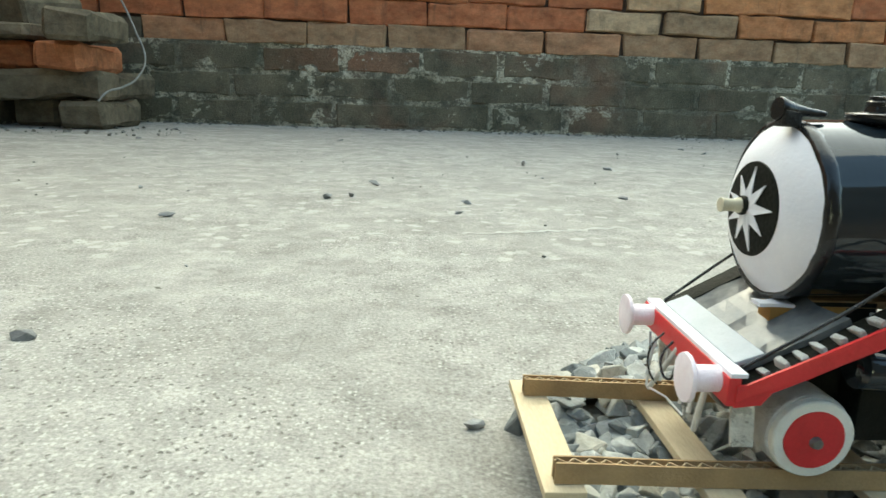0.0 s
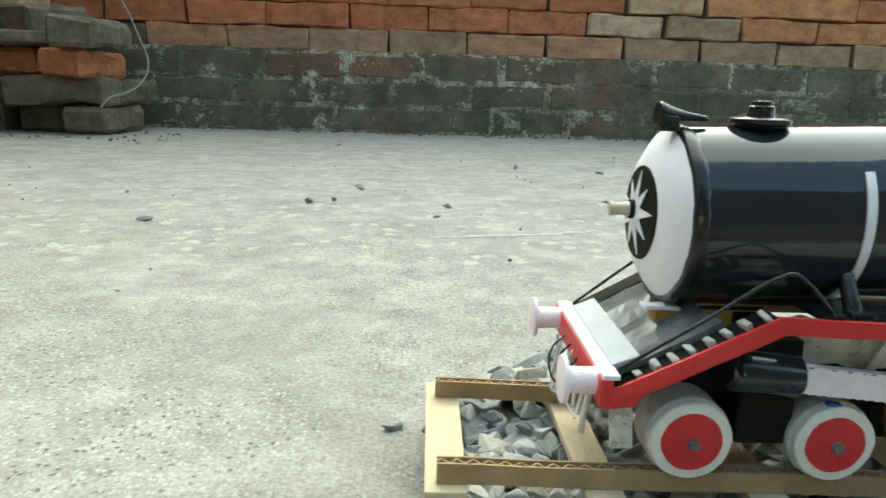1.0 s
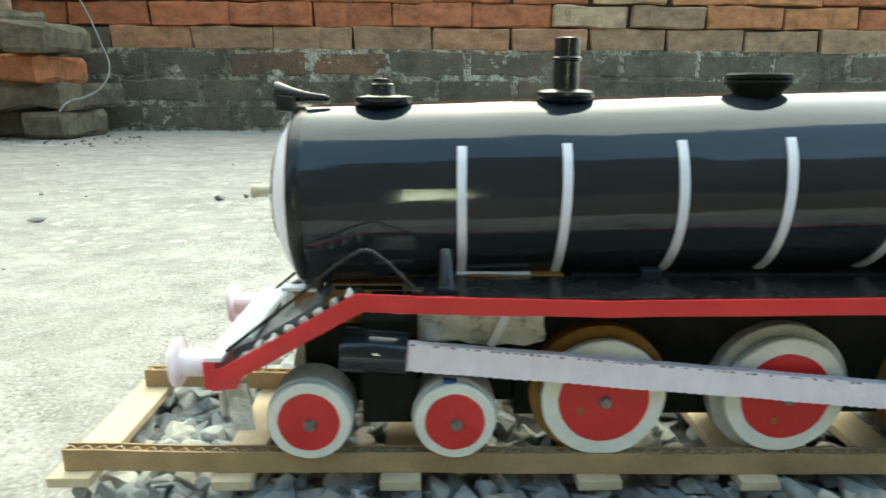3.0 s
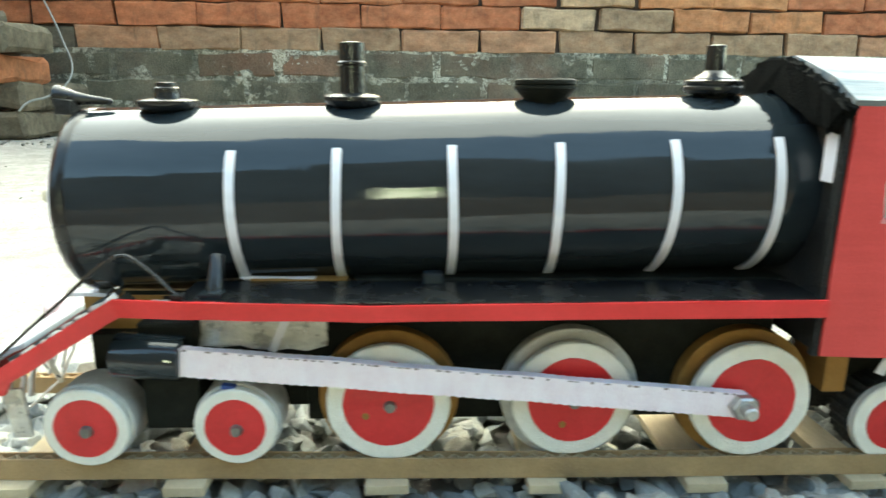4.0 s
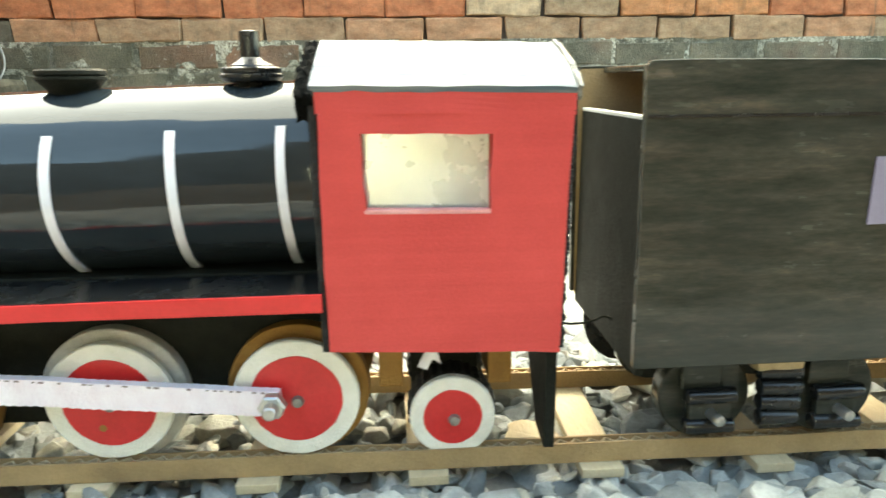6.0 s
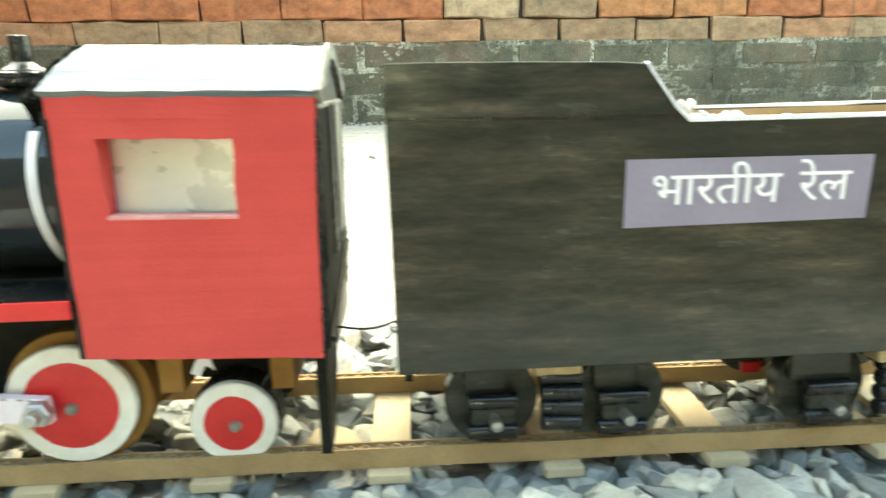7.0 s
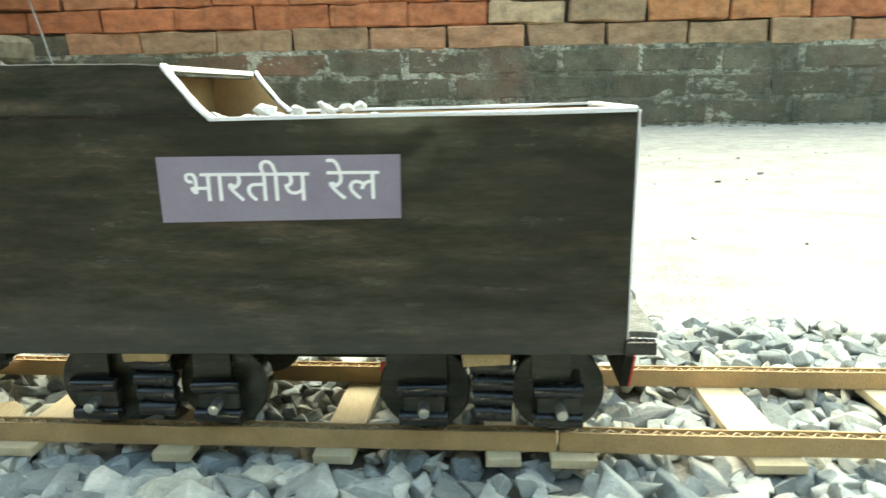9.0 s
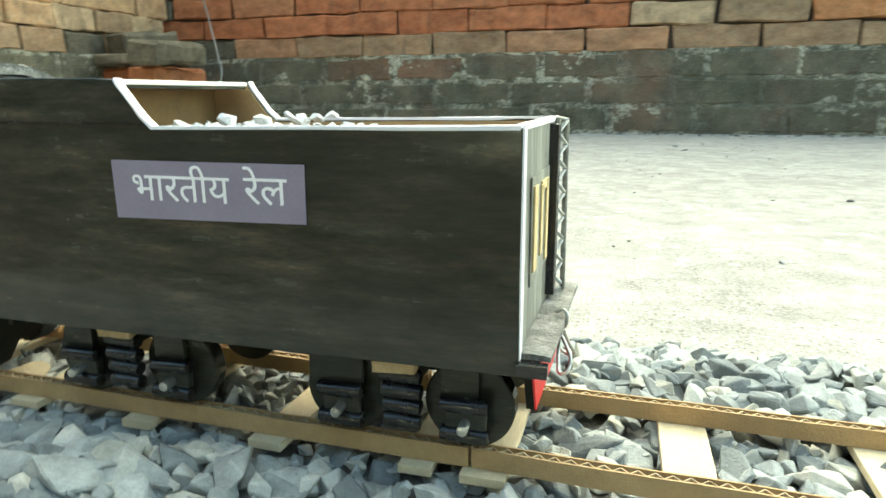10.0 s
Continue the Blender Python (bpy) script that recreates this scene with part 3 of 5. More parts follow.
loose_brick((-0.835, 1.500, H3), 94, M_BRICK_DARK, GREYB, k=5, rx=2)
loose_brick((-1.010, 1.600, H3 - 0.014), 85, M_BRICK_DARK, "thin grey brick slip in the corner pile", k=1, scale=(1.2, 1.2, 0.5))
loose_brick((-1.000, 1.590, H3 + 0.038), 70, M_BRICK_DARK, "broken grey brick on the corner pile", k=3, ry=-4, scale=(0.75, 1.1, 0.95))

wire([(-0.955, 1.850, 0.445), (-0.905, 1.80, 0.388), (-0.856, 1.746, 0.335), (-0.80, 1.69, 0.25), (-0.764, 1.65, 0.178), (-0.766, 1.60, 0.130), (-0.776, 1.53, 0.104), (-0.79, 1.46, 0.088), (-0.80, 1.445, 0.070)], 0.0028, "cable", M_CABLE, None)
tagged(bpy.data.objects["cable"], "thin grey-white cable hanging down the brick wall", "cable")


# ---- stones ----
def hulls(count, seed):
    """Angular chip shapes, from blocky to slate-like shards, their edges slightly worn: corners and faces."""
    rnd = random.Random(seed)
    made = []
    for n in range(count):
        flat, slim = rnd.uniform(0.42, 0.82), rnd.uniform(0.62, 1.0)
        bm = bmesh.new()
        for _ in range(rnd.randint(9, 15)):
            p = Vector([rnd.gauss(0, 1) for _ in range(3)]).normalized() * rnd.uniform(0.8, 1.0)
            bm.verts.new((p.x * 1.15, p.y * slim, max(-0.62, min(0.62, p.z)) * flat * 1.3))
        out = bmesh.ops.convex_hull(bm, input=bm.verts)
        bmesh.ops.delete(bm, geom=list({g for g in out["geom_interior"] + out["geom_unused"] if isinstance(g, bmesh.types.BMVert)}), context='VERTS')
        bmesh.ops.dissolve_limit(bm, angle_limit=radians(20), verts=bm.verts, edges=bm.edges)
        bmesh.ops.bevel(bm, geom=list(bm.edges), offset=0.05, segments=1, affect='EDGES', clamp_overlap=True)
        bmesh.ops.triangulate(bm, faces=bm.faces)
        bm.verts.index_update()
        made.append((np.array([v.co for v in bm.verts]), [[v.index for v in f.verts] for f in bm.faces]))
        bm.free()
    return made


CHIPS = hulls(30, 5)


def heap(name, spots, material, label, category, apart=None):
    """One mesh of many chips; those that apart() picks are stones of their own. spots: x, y, z, size."""
    rnd = random.Random(11)
    verts, faces, at, single = [], [], 0, []
    for x, y, z, size in spots:
        n = rnd.randrange(len(CHIPS))
        v, f = CHIPS[n]
        turn = Euler((rnd.uniform(-0.6, 0.6), rnd.uniform(-0.6, 0.6), rnd.uniform(0, 6.28)))
        if apart and apart(x, y, z, size) and len(single) < 300:
            single.append((n, Matrix.LocRotScale((x, y, z), turn, (size * rnd.uniform(0.85, 1.25), size * rnd.uniform(0.8, 1.1), size * rnd.uniform(0.85, 1.15)))))
            continue
        m = np.array(turn.to_matrix())
        stretch = np.array((rnd.uniform(0.8, 1.25), rnd.uniform(0.75, 1.1), rnd.uniform(0.8, 1.2))) * size
        verts.append((v * stretch) @ m.T + np.array((x, y, z)))
        faces += [[i + at for i in face] for face in f]
        at += len(v)
    me = bpy.data.meshes.new(name)
    me.from_pydata(np.concatenate(verts), [], faces)
    me.materials.append(material)
    whole = tagged(new(name, me), label, category, kind="stuff")
    shared = {}
    for n, m in single:
        if n not in shared:
            shared[n] = bpy.data.meshes.new("stone")
            shared[n].from_pydata(CHIPS[n][0], [], CHIPS[n][1])
            shared[n].materials.append(material)
        ob = new("stone", shared[n])
        ob.parent = whole
        ob.matrix_basis = m
    return whole


def rail_top(x):
    return 0.0217 + 0.0033 * max(0.0, 1 - x / 0.25) ** 1.3


def far_rail(x):
    return 0.0208 + 0.0085 * max(0.0, 1 - x / 0.45)


def bed(x, y):
    """Height of the ballast's surface."""
    far = 0.105 + 0.012 * noise.noise(Vector((x * 22, 3, 0)))
    near = -0.115 + 0.01 * noise.noise(Vector((x * 20, 9, 0)))
    left = 0.012 + 0.006 * noise.noise(Vector((y * 60, 0, 5))) + max(0.0, y - 0.045) * 0.9
    edge = min(far - y, y - near, (x - left) * 1.4)
    return min(1.0, max(0.0, edge / 0.028)) if edge > 0 else -1


def ballast():
    rnd = random.Random(21)
    spots = []
    for layer, (size, n) in enumerate(((0.0104, 1700), (0.0082, 3000), (0.0056, 3200))):
        for _ in range(n):
            x, y = rnd.uniform(0.0, 1.05), rnd.uniform(-0.125, 0.118)
            h = bed(x, y)
            if h <= 0:
                continue
            s = size * rnd.uniform(0.65, 1.3)
            top = (0.013 + 0.004 * noise.noise(Vector((x * 30, y * 30, 1)))) * (0.35 + 0.65 * h)
            inside = -0.026 < y < far_rail(x) + 0.008
            if inside:
                top = 0.0125
                s *= 0.85
            elif y > 0.03:
                top += 0.004
            else:
                top += 0.001
            z = top - s * rnd.uniform(0.25, 0.8)
            if -0.028 - s * 0.5 < y < -0.016 or far_rail(x) - 0.003 < y < far_rail(x) + 0.007:
                z = min(z, 0.0135 - s * 0.75)
            spots.append((x, y, max(z, s * 0.3), s))
    spots += [(0.2045, -0.0345, 0.0135, 0.0092), (0.2225, -0.0350, 0.0130, 0.0105), (0.2790, -0.0360, 0.0120, 0.0088), (0.4330, -0.0400, 0.0125, 0.0115), (0.3050, -0.0390, 0.0115, 0.0100)]
    return spots


bm = bmesh.new()
bmesh.ops.create_grid(bm, x_segments=130, y_segments=34, size=0.5)
for v in bm.verts:
    x, y = 0.005 + (v.co.x + 0.5) * 1.07, -0.13 + (v.co.y + 0.5) * 0.25
    h = max(0.0, bed(x, y))
    v.co = (x, y, 0.007 * h - 0.0006 * (h == 0) + 0.001 * h * noise.noise(Vector((x * 90, y * 90, 0))))
for v in [v for v in bm.verts if v.co.z < 0 and all(f.calc_center_median().z < 0.0001 for f in v.link_faces)]:
    bm.verts.remove(v)
tagged(part("ballast_bed", bm, M_DIRT), "grey stone dust under the model railway ballast", "gravel", kind="stuff")
heap("ballast", ballast(), M_STONE, "loose blue-grey crushed stone ballast round the model track", "gravel",
     apart=lambda x, y, z, size: 0.12 < x < 0.62 and -0.072 < y < -0.026 and z + size * 0.5 > 0.0145)

LOOSE = [(-0.215, 0.119, 0.0055), (-0.259, 0.415, 0.006), (-0.129, 0.541, 0.0065), (-0.105, 0.557, 0.006), (-0.084, 0.649, 0.007), (0.026, 0.528, 0.006),
         (0.013, 0.468, 0.0055), (0.155, 0.94, 0.009), (0.294, 0.908, 0.008), (0.221, 0.592, 0.006), (0.156, 0.767, 0.003), (-0.209, 1.356, 0.008),
         (-0.349, 0.577, 0.0035), (-0.184, 0.249, 0.0018), (0.614, 1.385, 0.008), (-0.008, 0.04, 0.0035), (0.893, 0.906, 0.006), (0.642, 0.316, 0.0035),
         (0.766, 0.628, 0.004), (0.628, 1.289, 0.008), (0.848, 0.703, 0.005), (-0.63, 1.25, 0.006), (0.40, 1.20, 0.005)]
for k, (x, y, s) in enumerate(LOOSE):
    v, f = CHIPS[k % len(CHIPS)]
    pts = v * np.array((s * 1.3, s, s * 0.55 / 0.6))
    me = bpy.data.meshes.new("stone_chip")
    me.from_pydata(pts - np.array((0, 0, pts[:, 2].min() + s * 0.08)), [], f)
    me.materials.append(M_PEBBLE)
    ob = new("stone_chip", me)
    ob.matrix_world = pose(x, y, 0, 0, 0, 37 * k)
    tagged(ob, "dark grey stone chip lying on the concrete", "stone", "chips scattered on the floor")
rnd = random.Random(4)
crumbs = [(x, y, 0.0015, rnd.uniform(0.002, 0.008)) for x, y in [(rnd.uniform(-1.1, -0.62), rnd.uniform(1.28, 1.58)) for _ in range(60)]]
crumbs += [(rnd.uniform(-1.1, 2.2), 1.86 - abs(rnd.gauss(0, 0.03)), 0.001, rnd.uniform(0.002, 0.008)) for _ in range(260)]
crumbs += [(rnd.uniform(-0.9, 1.6), rnd.uniform(0.2, 1.8), 0.0006, rnd.uniform(0.0008, 0.0026)) for _ in range(240)]
heap("crumbs", crumbs, M_DIRT, "grey crumbs and grit on the concrete along the wall", "debris")


def ragged_strip(name, points, width, material, label, seed):
    """A thin ragged mark on the floor along points."""
    rnd = random.Random(seed)
    bm = bmesh.new()
    prev = None
    for (xa, ya), (xb, yb) in zip(points, points[1:]):
        n = 14
        for k in range(n + 1):
            t = k / n
            x, y = xa + (xb - xa) * t, ya + (yb - ya) * t
            w = width * rnd.uniform(0.25, 1.0)
            d = Vector((yb - ya, xa - xb)).normalized()
            off = rnd.uniform(-0.5, 0.5) * width
            cur = [bm.verts.new((x + d.x * (off + s * w / 2), y + d.y * (off + s * w / 2), 0.0004)) for s in (-1, 1)]
            if prev:
                bm.faces.new((prev[0], prev[1], cur[1], cur[0]))
            prev = cur
    bmesh.ops.recalc_face_normals(bm, faces=bm.faces)
    ob = part(name, bm, material)
    return tagged(ob, label, "floor mark", kind="structure")


ragged_strip("floor_crack", [(0.528, 0.275), (0.543, 0.223), (0.553, 0.18), (0.567, 0.128)], 0.0007, M_CRACK, "thin dark crack in the concrete floor", 1)
ragged_strip("floor_crack", [(0.745, 0.445), (0.79, 0.43), (0.835, 0.40), (0.86, 0.39)], 0.0030, M_CRACK, "thin dark crack in the concrete floor", 2)
ragged_strip("floor_crack", [(0.82, 0.60), (0.88, 0.612), (0.97, 0.60)], 0.0036, M_CRACK, "thin dark crack in the concrete floor", 3)


ragged_strip("floor_crack", [(-0.80, 0.93), (-0.73, 0.99), (-0.68, 1.03)], 0.0045, M_CRACK, "thin dark crack in the concrete floor", 4)
ragged_strip("floor_mark", [(0.448, 0.600), (0.470, 0.597)], 0.0060, M_CRACK, "short dark scrape on the concrete floor", 5)
ragged_strip("cement_smear", [(0.01, 0.374), (0.09, 0.392), (0.17, 0.418)], 0.0100, M_SMEAR, "pale cement smear on the concrete floor", 6)


# ---- track ----
track = empty("model_track", (0.5, 0, 0.0145), "model railway track of brown corrugated card rails on pale card sleepers", "track")


def rail_beam(x0, x1, side, seed):
    """A strip of corrugated card set on edge: two liners, a waved flute between them."""
    n = max(8, int((x1 - x0) / 0.012))
    liners, flute = bmesh.new(), bmesh.new()
    xs = [x0 + (x1 - x0) * k / n for k in range(n + 1)]

    def front(x):
        w = 0.0006 * noise.noise(Vector((x * 25, seed, 0)))
        return (-0.0225 if side < 0 else far_rail(x)) + w

    def top(x):
        return rail_top(x) + 0.0004 * noise.noise(Vector((x * 40, seed, 4)))

    def bottom(x):
        return rail_top(x) - 0.0060
    for off, thick in ((0.0, 0.0006), (0.0034, 0.0006)):
        rows = []
        for x in xs:
            y = front(x) + off
            rows.append([liners.verts.new(p) for p in ((x, y, bottom(x)), (x, y + thick, bottom(x)), (x, y + thick, top(x)), (x, y, top(x)))])
        for a, b in zip(rows, rows[1:]):
            for k in range(4):
                liners.faces.new((a[k], a[(k + 1) % 4], b[(k + 1) % 4], b[k]))
        liners.faces.new(rows[0])
        liners.faces.new(rows[-1][::-1])
    waves = int((x1 - x0) / 0.0011)
    prev = None
    for k in range(waves + 1):
        x = x0 + (x1 - x0) * k / waves
        y = front(x) + 0.0020 + 0.0011 * (1 if k % 4 == 1 else -1 if k % 4 == 3 else 0)
        z = top(x) - 0.0003
        cur = [flute.verts.new(p) for p in ((x, y - 0.00022, bottom(x)), (x, y + 0.00022, bottom(x)), (x, y + 0.00022, z), (x, y - 0.00022, z))]
        if prev:
            for i in range(4):
                flute.faces.new((prev[i], prev[(i + 1) % 4], cur[(i + 1) % 4], cur[i]))
        prev = cur
    for b in (liners, flute):
        bmesh.ops.recalc_face_normals(b, faces=b.faces)
    ob = part("rail", liners, M_KRAFT, track)
    part("flute", flute, M_FLUTE, ob)


rail_beam(0.008, 0.4985, -1, 1)
rail_beam(0.4995, 1.0, -1, 2)
rail_beam(0.008, 0.4725, 1, 3)
rail_beam(0.4735, 1.0, 1, 4)
rnd = random.Random(6)
for x, w in [(0.0105, 0.0115), (0.0535, 0.0105), (0.0995, 0.011), (0.153, 0.012), (0.198, 0.011), (0.2425, 0.0115), (0.2885, 0.011), (0.338, 0.012), (0.386, 0.011),
             (0.435, 0.0115), (0.4825, 0.010), (0.503, 0.013), (0.5585, 0.0145), (0.6135, 0.014), (0.665, 0.013), (0.72, 0.013), (0.775, 0.013), (0.83, 0.013), (0.885, 0.013), (0.94, 0.013)]:
    z = rail_top(x) - 0.0062
    y0, y1 = -0.0262 + rnd.uniform(-0.001, 0.0008), far_rail(x) + 0.0115 + rnd.uniform(-0.001, 0.002)
    part("sleeper", box((x, (y0 + y1) / 2, z - 0.0014), (w, y1 - y0, 0.0028), rz=rnd.uniform(-2.0, 2.0), bevel=0.0003), M_PLY, track)


# ---- locomotive ----
loco = empty("model_locomotive", (0.16, 0, 0.0222), "home-made model steam locomotive in black and red card on card rails", "model train")
BA, BB, BR = Vector((0.0715, 0.0050, 0.0902)), Vector((0.2665, 0.0035, 0.0960)), 0.0254
AXIS = (BB - BA).normalized()


def boiler_z(x):
    return BA.z + (x - BA.x) * (BB.z - BA.z) / (BB.x - BA.x)


bm = bmesh.new()
rings = []
for i in range(66):
    mid, ring = BA.lerp(BB, i / 65), []
    for k in range(96):
        a = 2 * math.pi * k / 96
        p = Vector((mid.x * 26, math.cos(a) * 1.5, math.sin(a) * 2.4))
        r = BR - 0.0001 + 0.00016 * noise.noise(p) + 0.00005 * noise.noise(p * 3.1)
        ring.append(bm.verts.new(mid + Vector((0, r * math.cos(a), r * math.sin(a)))))
    rings.append(ring)
for a, b in zip(rings, rings[1:]):
    for k in range(96):
        bm.faces.new((a[k], a[(k + 1) % 96], b[(k + 1) % 96], b[k]))
bm.faces.new(rings[0])
bm.faces.new(rings[-1])
bmesh.ops.recalc_face_normals(bm, faces=bm.faces)
boiler = part("boiler", bm, M_BOILER, loco, "glossy black boiler barrel", smooth=40)
bm = bmesh.new()
rings = []
for k, (x, r) in enumerate(((0.0722, 0.0234), (0.0710, 0.0236), (0.0706, 0.0244), (0.0711, 0.0253), (0.0717, 0.0257), (0.0738, 0.0258), (0.0748, 0.0253))):
    ring = []
    for a in range(48):
        w = noise.noise(Vector((a * 0.8, k * 0.7, 2)))
        ang = a / 48 * 2 * math.pi
        ring.append(bm.verts.new((x + 0.0003 * w, BA.y + (r + 0.0004 * w) * math.cos(ang), boiler_z(0.0715) + (r + 0.0004 * w) * math.sin(ang))))
    rings.append(ring)
for a, b in zip(rings, rings[1:]):
    for k in range(48):
        bm.faces.new((a[k], a[(k + 1) % 48], b[(k + 1) % 48], b[k]))
bmesh.ops.recalc_face_normals(bm, faces=bm.faces)
part("front_ring", bm, M_BLACK, loco, "uneven black tape ring", smooth=60)

FC = Vector((0.0, 0.0044, 0.0904))


def face_x(r):
    return 0.0640 + 0.0070 * (r / 0.0240) ** 3


face = part("front_face", lathe([(0.0001, face_x(0)), (0.006, face_x(0.006)), (0.0137, face_x(0.0137)), (0.018, face_x(0.018)), (0.022, face_x(0.022)), (0.0240, face_x(0.0240)), (0.0240, 0.0725)], FC, 'X', 56), M_WHITE, loco, "domed white smokebox front", smooth=35)
part("black_disc", lathe([(0.0001, face_x(0) - 0.0004), (0.007, face_x(0.007) - 0.0004), (0.0134, face_x(0.0134) - 0.0004), (0.0136, face_x(0.0136) + 0.0002)], FC, 'X', 48), M_MATT, face, "black disc", smooth=35)
bm = bmesh.new()
mid = bm.verts.new(FC + Vector((face_x(0) - 0.001, 0, 0)))
tips = []
for k in range(18):
    r = (0.0122 if k % 4 == 0 else 0.0108) if k % 2 == 0 else 0.0046
    a = math.pi * k / 9 + 0.25
    tips.append(bm.verts.new(FC + Vector((face_x(r) - 0.0009, r * math.cos(a), r * math.sin(a)))))
for k in range(18):
    bm.faces.new((mid, tips[k], tips[(k + 1) % 18]))
ext = bmesh.ops.extrude_face_region(bm, geom=list(bm.faces))
bmesh.ops.translate(bm, vec=(0.0003, 0, 0), verts=[g for g in ext["geom"] if isinstance(g, bmesh.types.BMVert)])
bmesh.ops.recalc_face_normals(bm, faces=bm.faces)
part("star", bm, M_WHITE, face, "white star of nine points")
knob = part("knob", lathe([(0.0015, 0.0560), (0.0021, 0.0562), (0.0021, 0.0568), (0.0018, 0.0575), (0.0018, 0.0605), (0.0022, 0.0612), (0.0022, 0.0622)], FC + Vector((0, 0.001, 0.0008)), 'X', 24), M_CREAM, loco, "cream tube knob", smooth=30)
part("collar", lathe([(0.0026, 0.0618), (0.0028, 0.0622), (0.0028, 0.0638), (0.0024, 0.0645)], FC + Vector((0, 0.001, 0.0008)), 'X', 24), M_MATT, knob, "dark collar", smooth=30)

# horn on the barrel's front edge
horn = part("horn", lathe([(0.0036, 0.0), (0.0038, 0.0006), (0.0032, 0.0028), (0.0022, 0.006), (0.0015, 0.010), (0.0010, 0.0165), (0.0003, 0.0172)], (0, 0, 0), 'X', 26), M_BLACK, loco, "black funnel-shaped horn", smooth=40)
horn.data.transform(pose(0.0655, 0.000, 0.1186, 0, 5, 3) @ Matrix.Scale(0.85, 4))
part("horn_bracket", roughen(box((0.0685, -0.001, 0.1160), (0.005, 0.005, 0.004), bevel=0.0006), 0.0006, 400), M_TAPE, loco)

# bands round the barrel
for x in (0.1155, 0.1416, 0.1711, 0.1982, 0.2278, 0.2547):
    bm = bmesh.new()
    rows = []
    for k in range(25):
        a = radians(34 - k * (34 + 74) / 24)
        ring = []
        for dx, dr in ((-0.00115, -0.0003), (-0.00115, 0.0005), (0.00115, 0.0005), (0.00115, -0.0003)):
            xx = x + dx + 0.00025 * math.sin(a * 3 + x * 90)
            yc = BA.y + (BB.y - BA.y) * (xx - BA.x) / (BB.x - BA.x)
            ring.append(bm.verts.new((xx, yc - (BR + dr) * math.cos(a), boiler_z(xx) + (BR + dr) * math.sin(a))))
        rows.append(ring)
    for a, b in zip(rows, rows[1:]):
        for k in range(4):
            bm.faces.new((a[k], a[(k + 1) % 4], b[(k + 1) % 4], b[k]))
    bm.faces.new(rows[0])
    bm.faces.new(rows[-1])
    bmesh.ops.recalc_face_normals(bm, faces=bm.faces)
    part("boiler_band", bm, M_BAND, boiler, "white tape band", smooth=50)


def fitting(name, x, profile, label, mat=M_BLACK):
    z = boiler_z(x) + BR
    return part(name, lathe([(r, h) for r, h in profile], (x, 0.001, z), 'Z', 36), mat, loco, label, smooth=35)


d = fitting("dome", 0.0945, [(0.005, -0.0015), (0.0072, -0.0006), (0.0080, 0.0006), (0.0080, 0.0015), (0.0074, 0.0018), (0.0036, 0.0022), (0.0034, 0.0036)], "low black cap with a stub")
part("dome_cap", lathe([(0.0030, 0.0034), (0.0034, 0.0036), (0.0034, 0.0048), (0.0028, 0.0052), (0.0028, 0.0062), (0.0020, 0.0064)], (0.0945, 0.001, boiler_z(0.0945) + BR), 'Z', 30), M_BLACK, d, smooth=35)
c = fitting("chimney", 0.1445, [(0.005, -0.0018), (0.0070, -0.0008), (0.0079, 0.0004), (0.0079, 0.0014), (0.0070, 0.0020), (0.0038, 0.0024)], "tall black chimney on a round base")
part("smoke_pipe", lathe([(0.0036, 0.0018), (0.0036, 0.0095), (0.0041, 0.0098), (0.0041, 0.0104), (0.0036, 0.0108), (0.0036, 0.0155), (0.0029, 0.0157), (0.0029, 0.0130)], (0.1445, 0.001, boiler_z(0.1445) + BR), 'Z', 34), M_BLACK, c, smooth=35)
d = fitting("sand_dome", 0.1975, [(0.0052, -0.0016), (0.0062, 0.0000), (0.0078, 0.0016), (0.0086, 0.0024), (0.0086, 0.0030), (0.0081, 0.0033), (0.0086, 0.0037), (0.0086, 0.0046), (0.0079, 0.0051)], "wide dull black cap", M_MATT)
c = fitting("rear_chimney", 0.2445, [(0.0035, -0.0022), (0.0045, -0.0004), (0.0076, 0.0002), (0.0082, 0.0010), (0.0082, 0.0018), (0.0076, 0.0022), (0.0079, 0.0027), (0.0079, 0.0034), (0.0070, 0.0038)], "stepped black cap with a thin stack")
part("cone", lathe([(0.0062, 0.0034), (0.0058, 0.0042), (0.0034, 0.0054), (0.0027, 0.0062)], (0.2445, 0.001, boiler_z(0.2445) + BR), 'Z', 30), M_BLACK, c, smooth=35)
part("smoke_pipe", lathe([(0.0026, 0.0058), (0.0026, 0.0128), (0.0020, 0.0130), (0.0020, 0.0110)], (0.2445, 0.001, boiler_z(0.2445) + BR), 'Z', 26), M_BLACK, c, smooth=35)


# frames, boards and red strips
part("frame", box((0.197, -0.0005, 0.0475), (0.132, 0.024, 0.036), bevel=0.0006), M_MATT, loco, "black main frame")
part("front_frame", box((0.1015, -0.0005, 0.044), (0.059, 0.020, 0.022), bevel=0.0006), M_MATT, loco, "black front frame")
part("boiler_cradle", box((0.2045, 0.001, 0.0672), (0.118, 0.030, 0.0090), bevel=0.0005), M_MATT, loco, "dull black cradle under the barrel")
part("front_board", roughen(box((0.0800, -0.003, 0.0595), (0.022, 0.006, 0.0110), bevel=0.0003), 0.0004, 250), M_OCHRE, loco, "bare brown card board under the barrel's front")
part("board_edge", roughen(box((0.0705, -0.004, 0.0650), (0.0100, 0.0050, 0.0010)), 0.0004, 300, 2), M_WHITE, loco, "torn white card edge")
part("saddle", box((0.090, 0.001, 0.0615), (0.020, 0.014, 0.010), bevel=0.0005), M_MATT, loco)
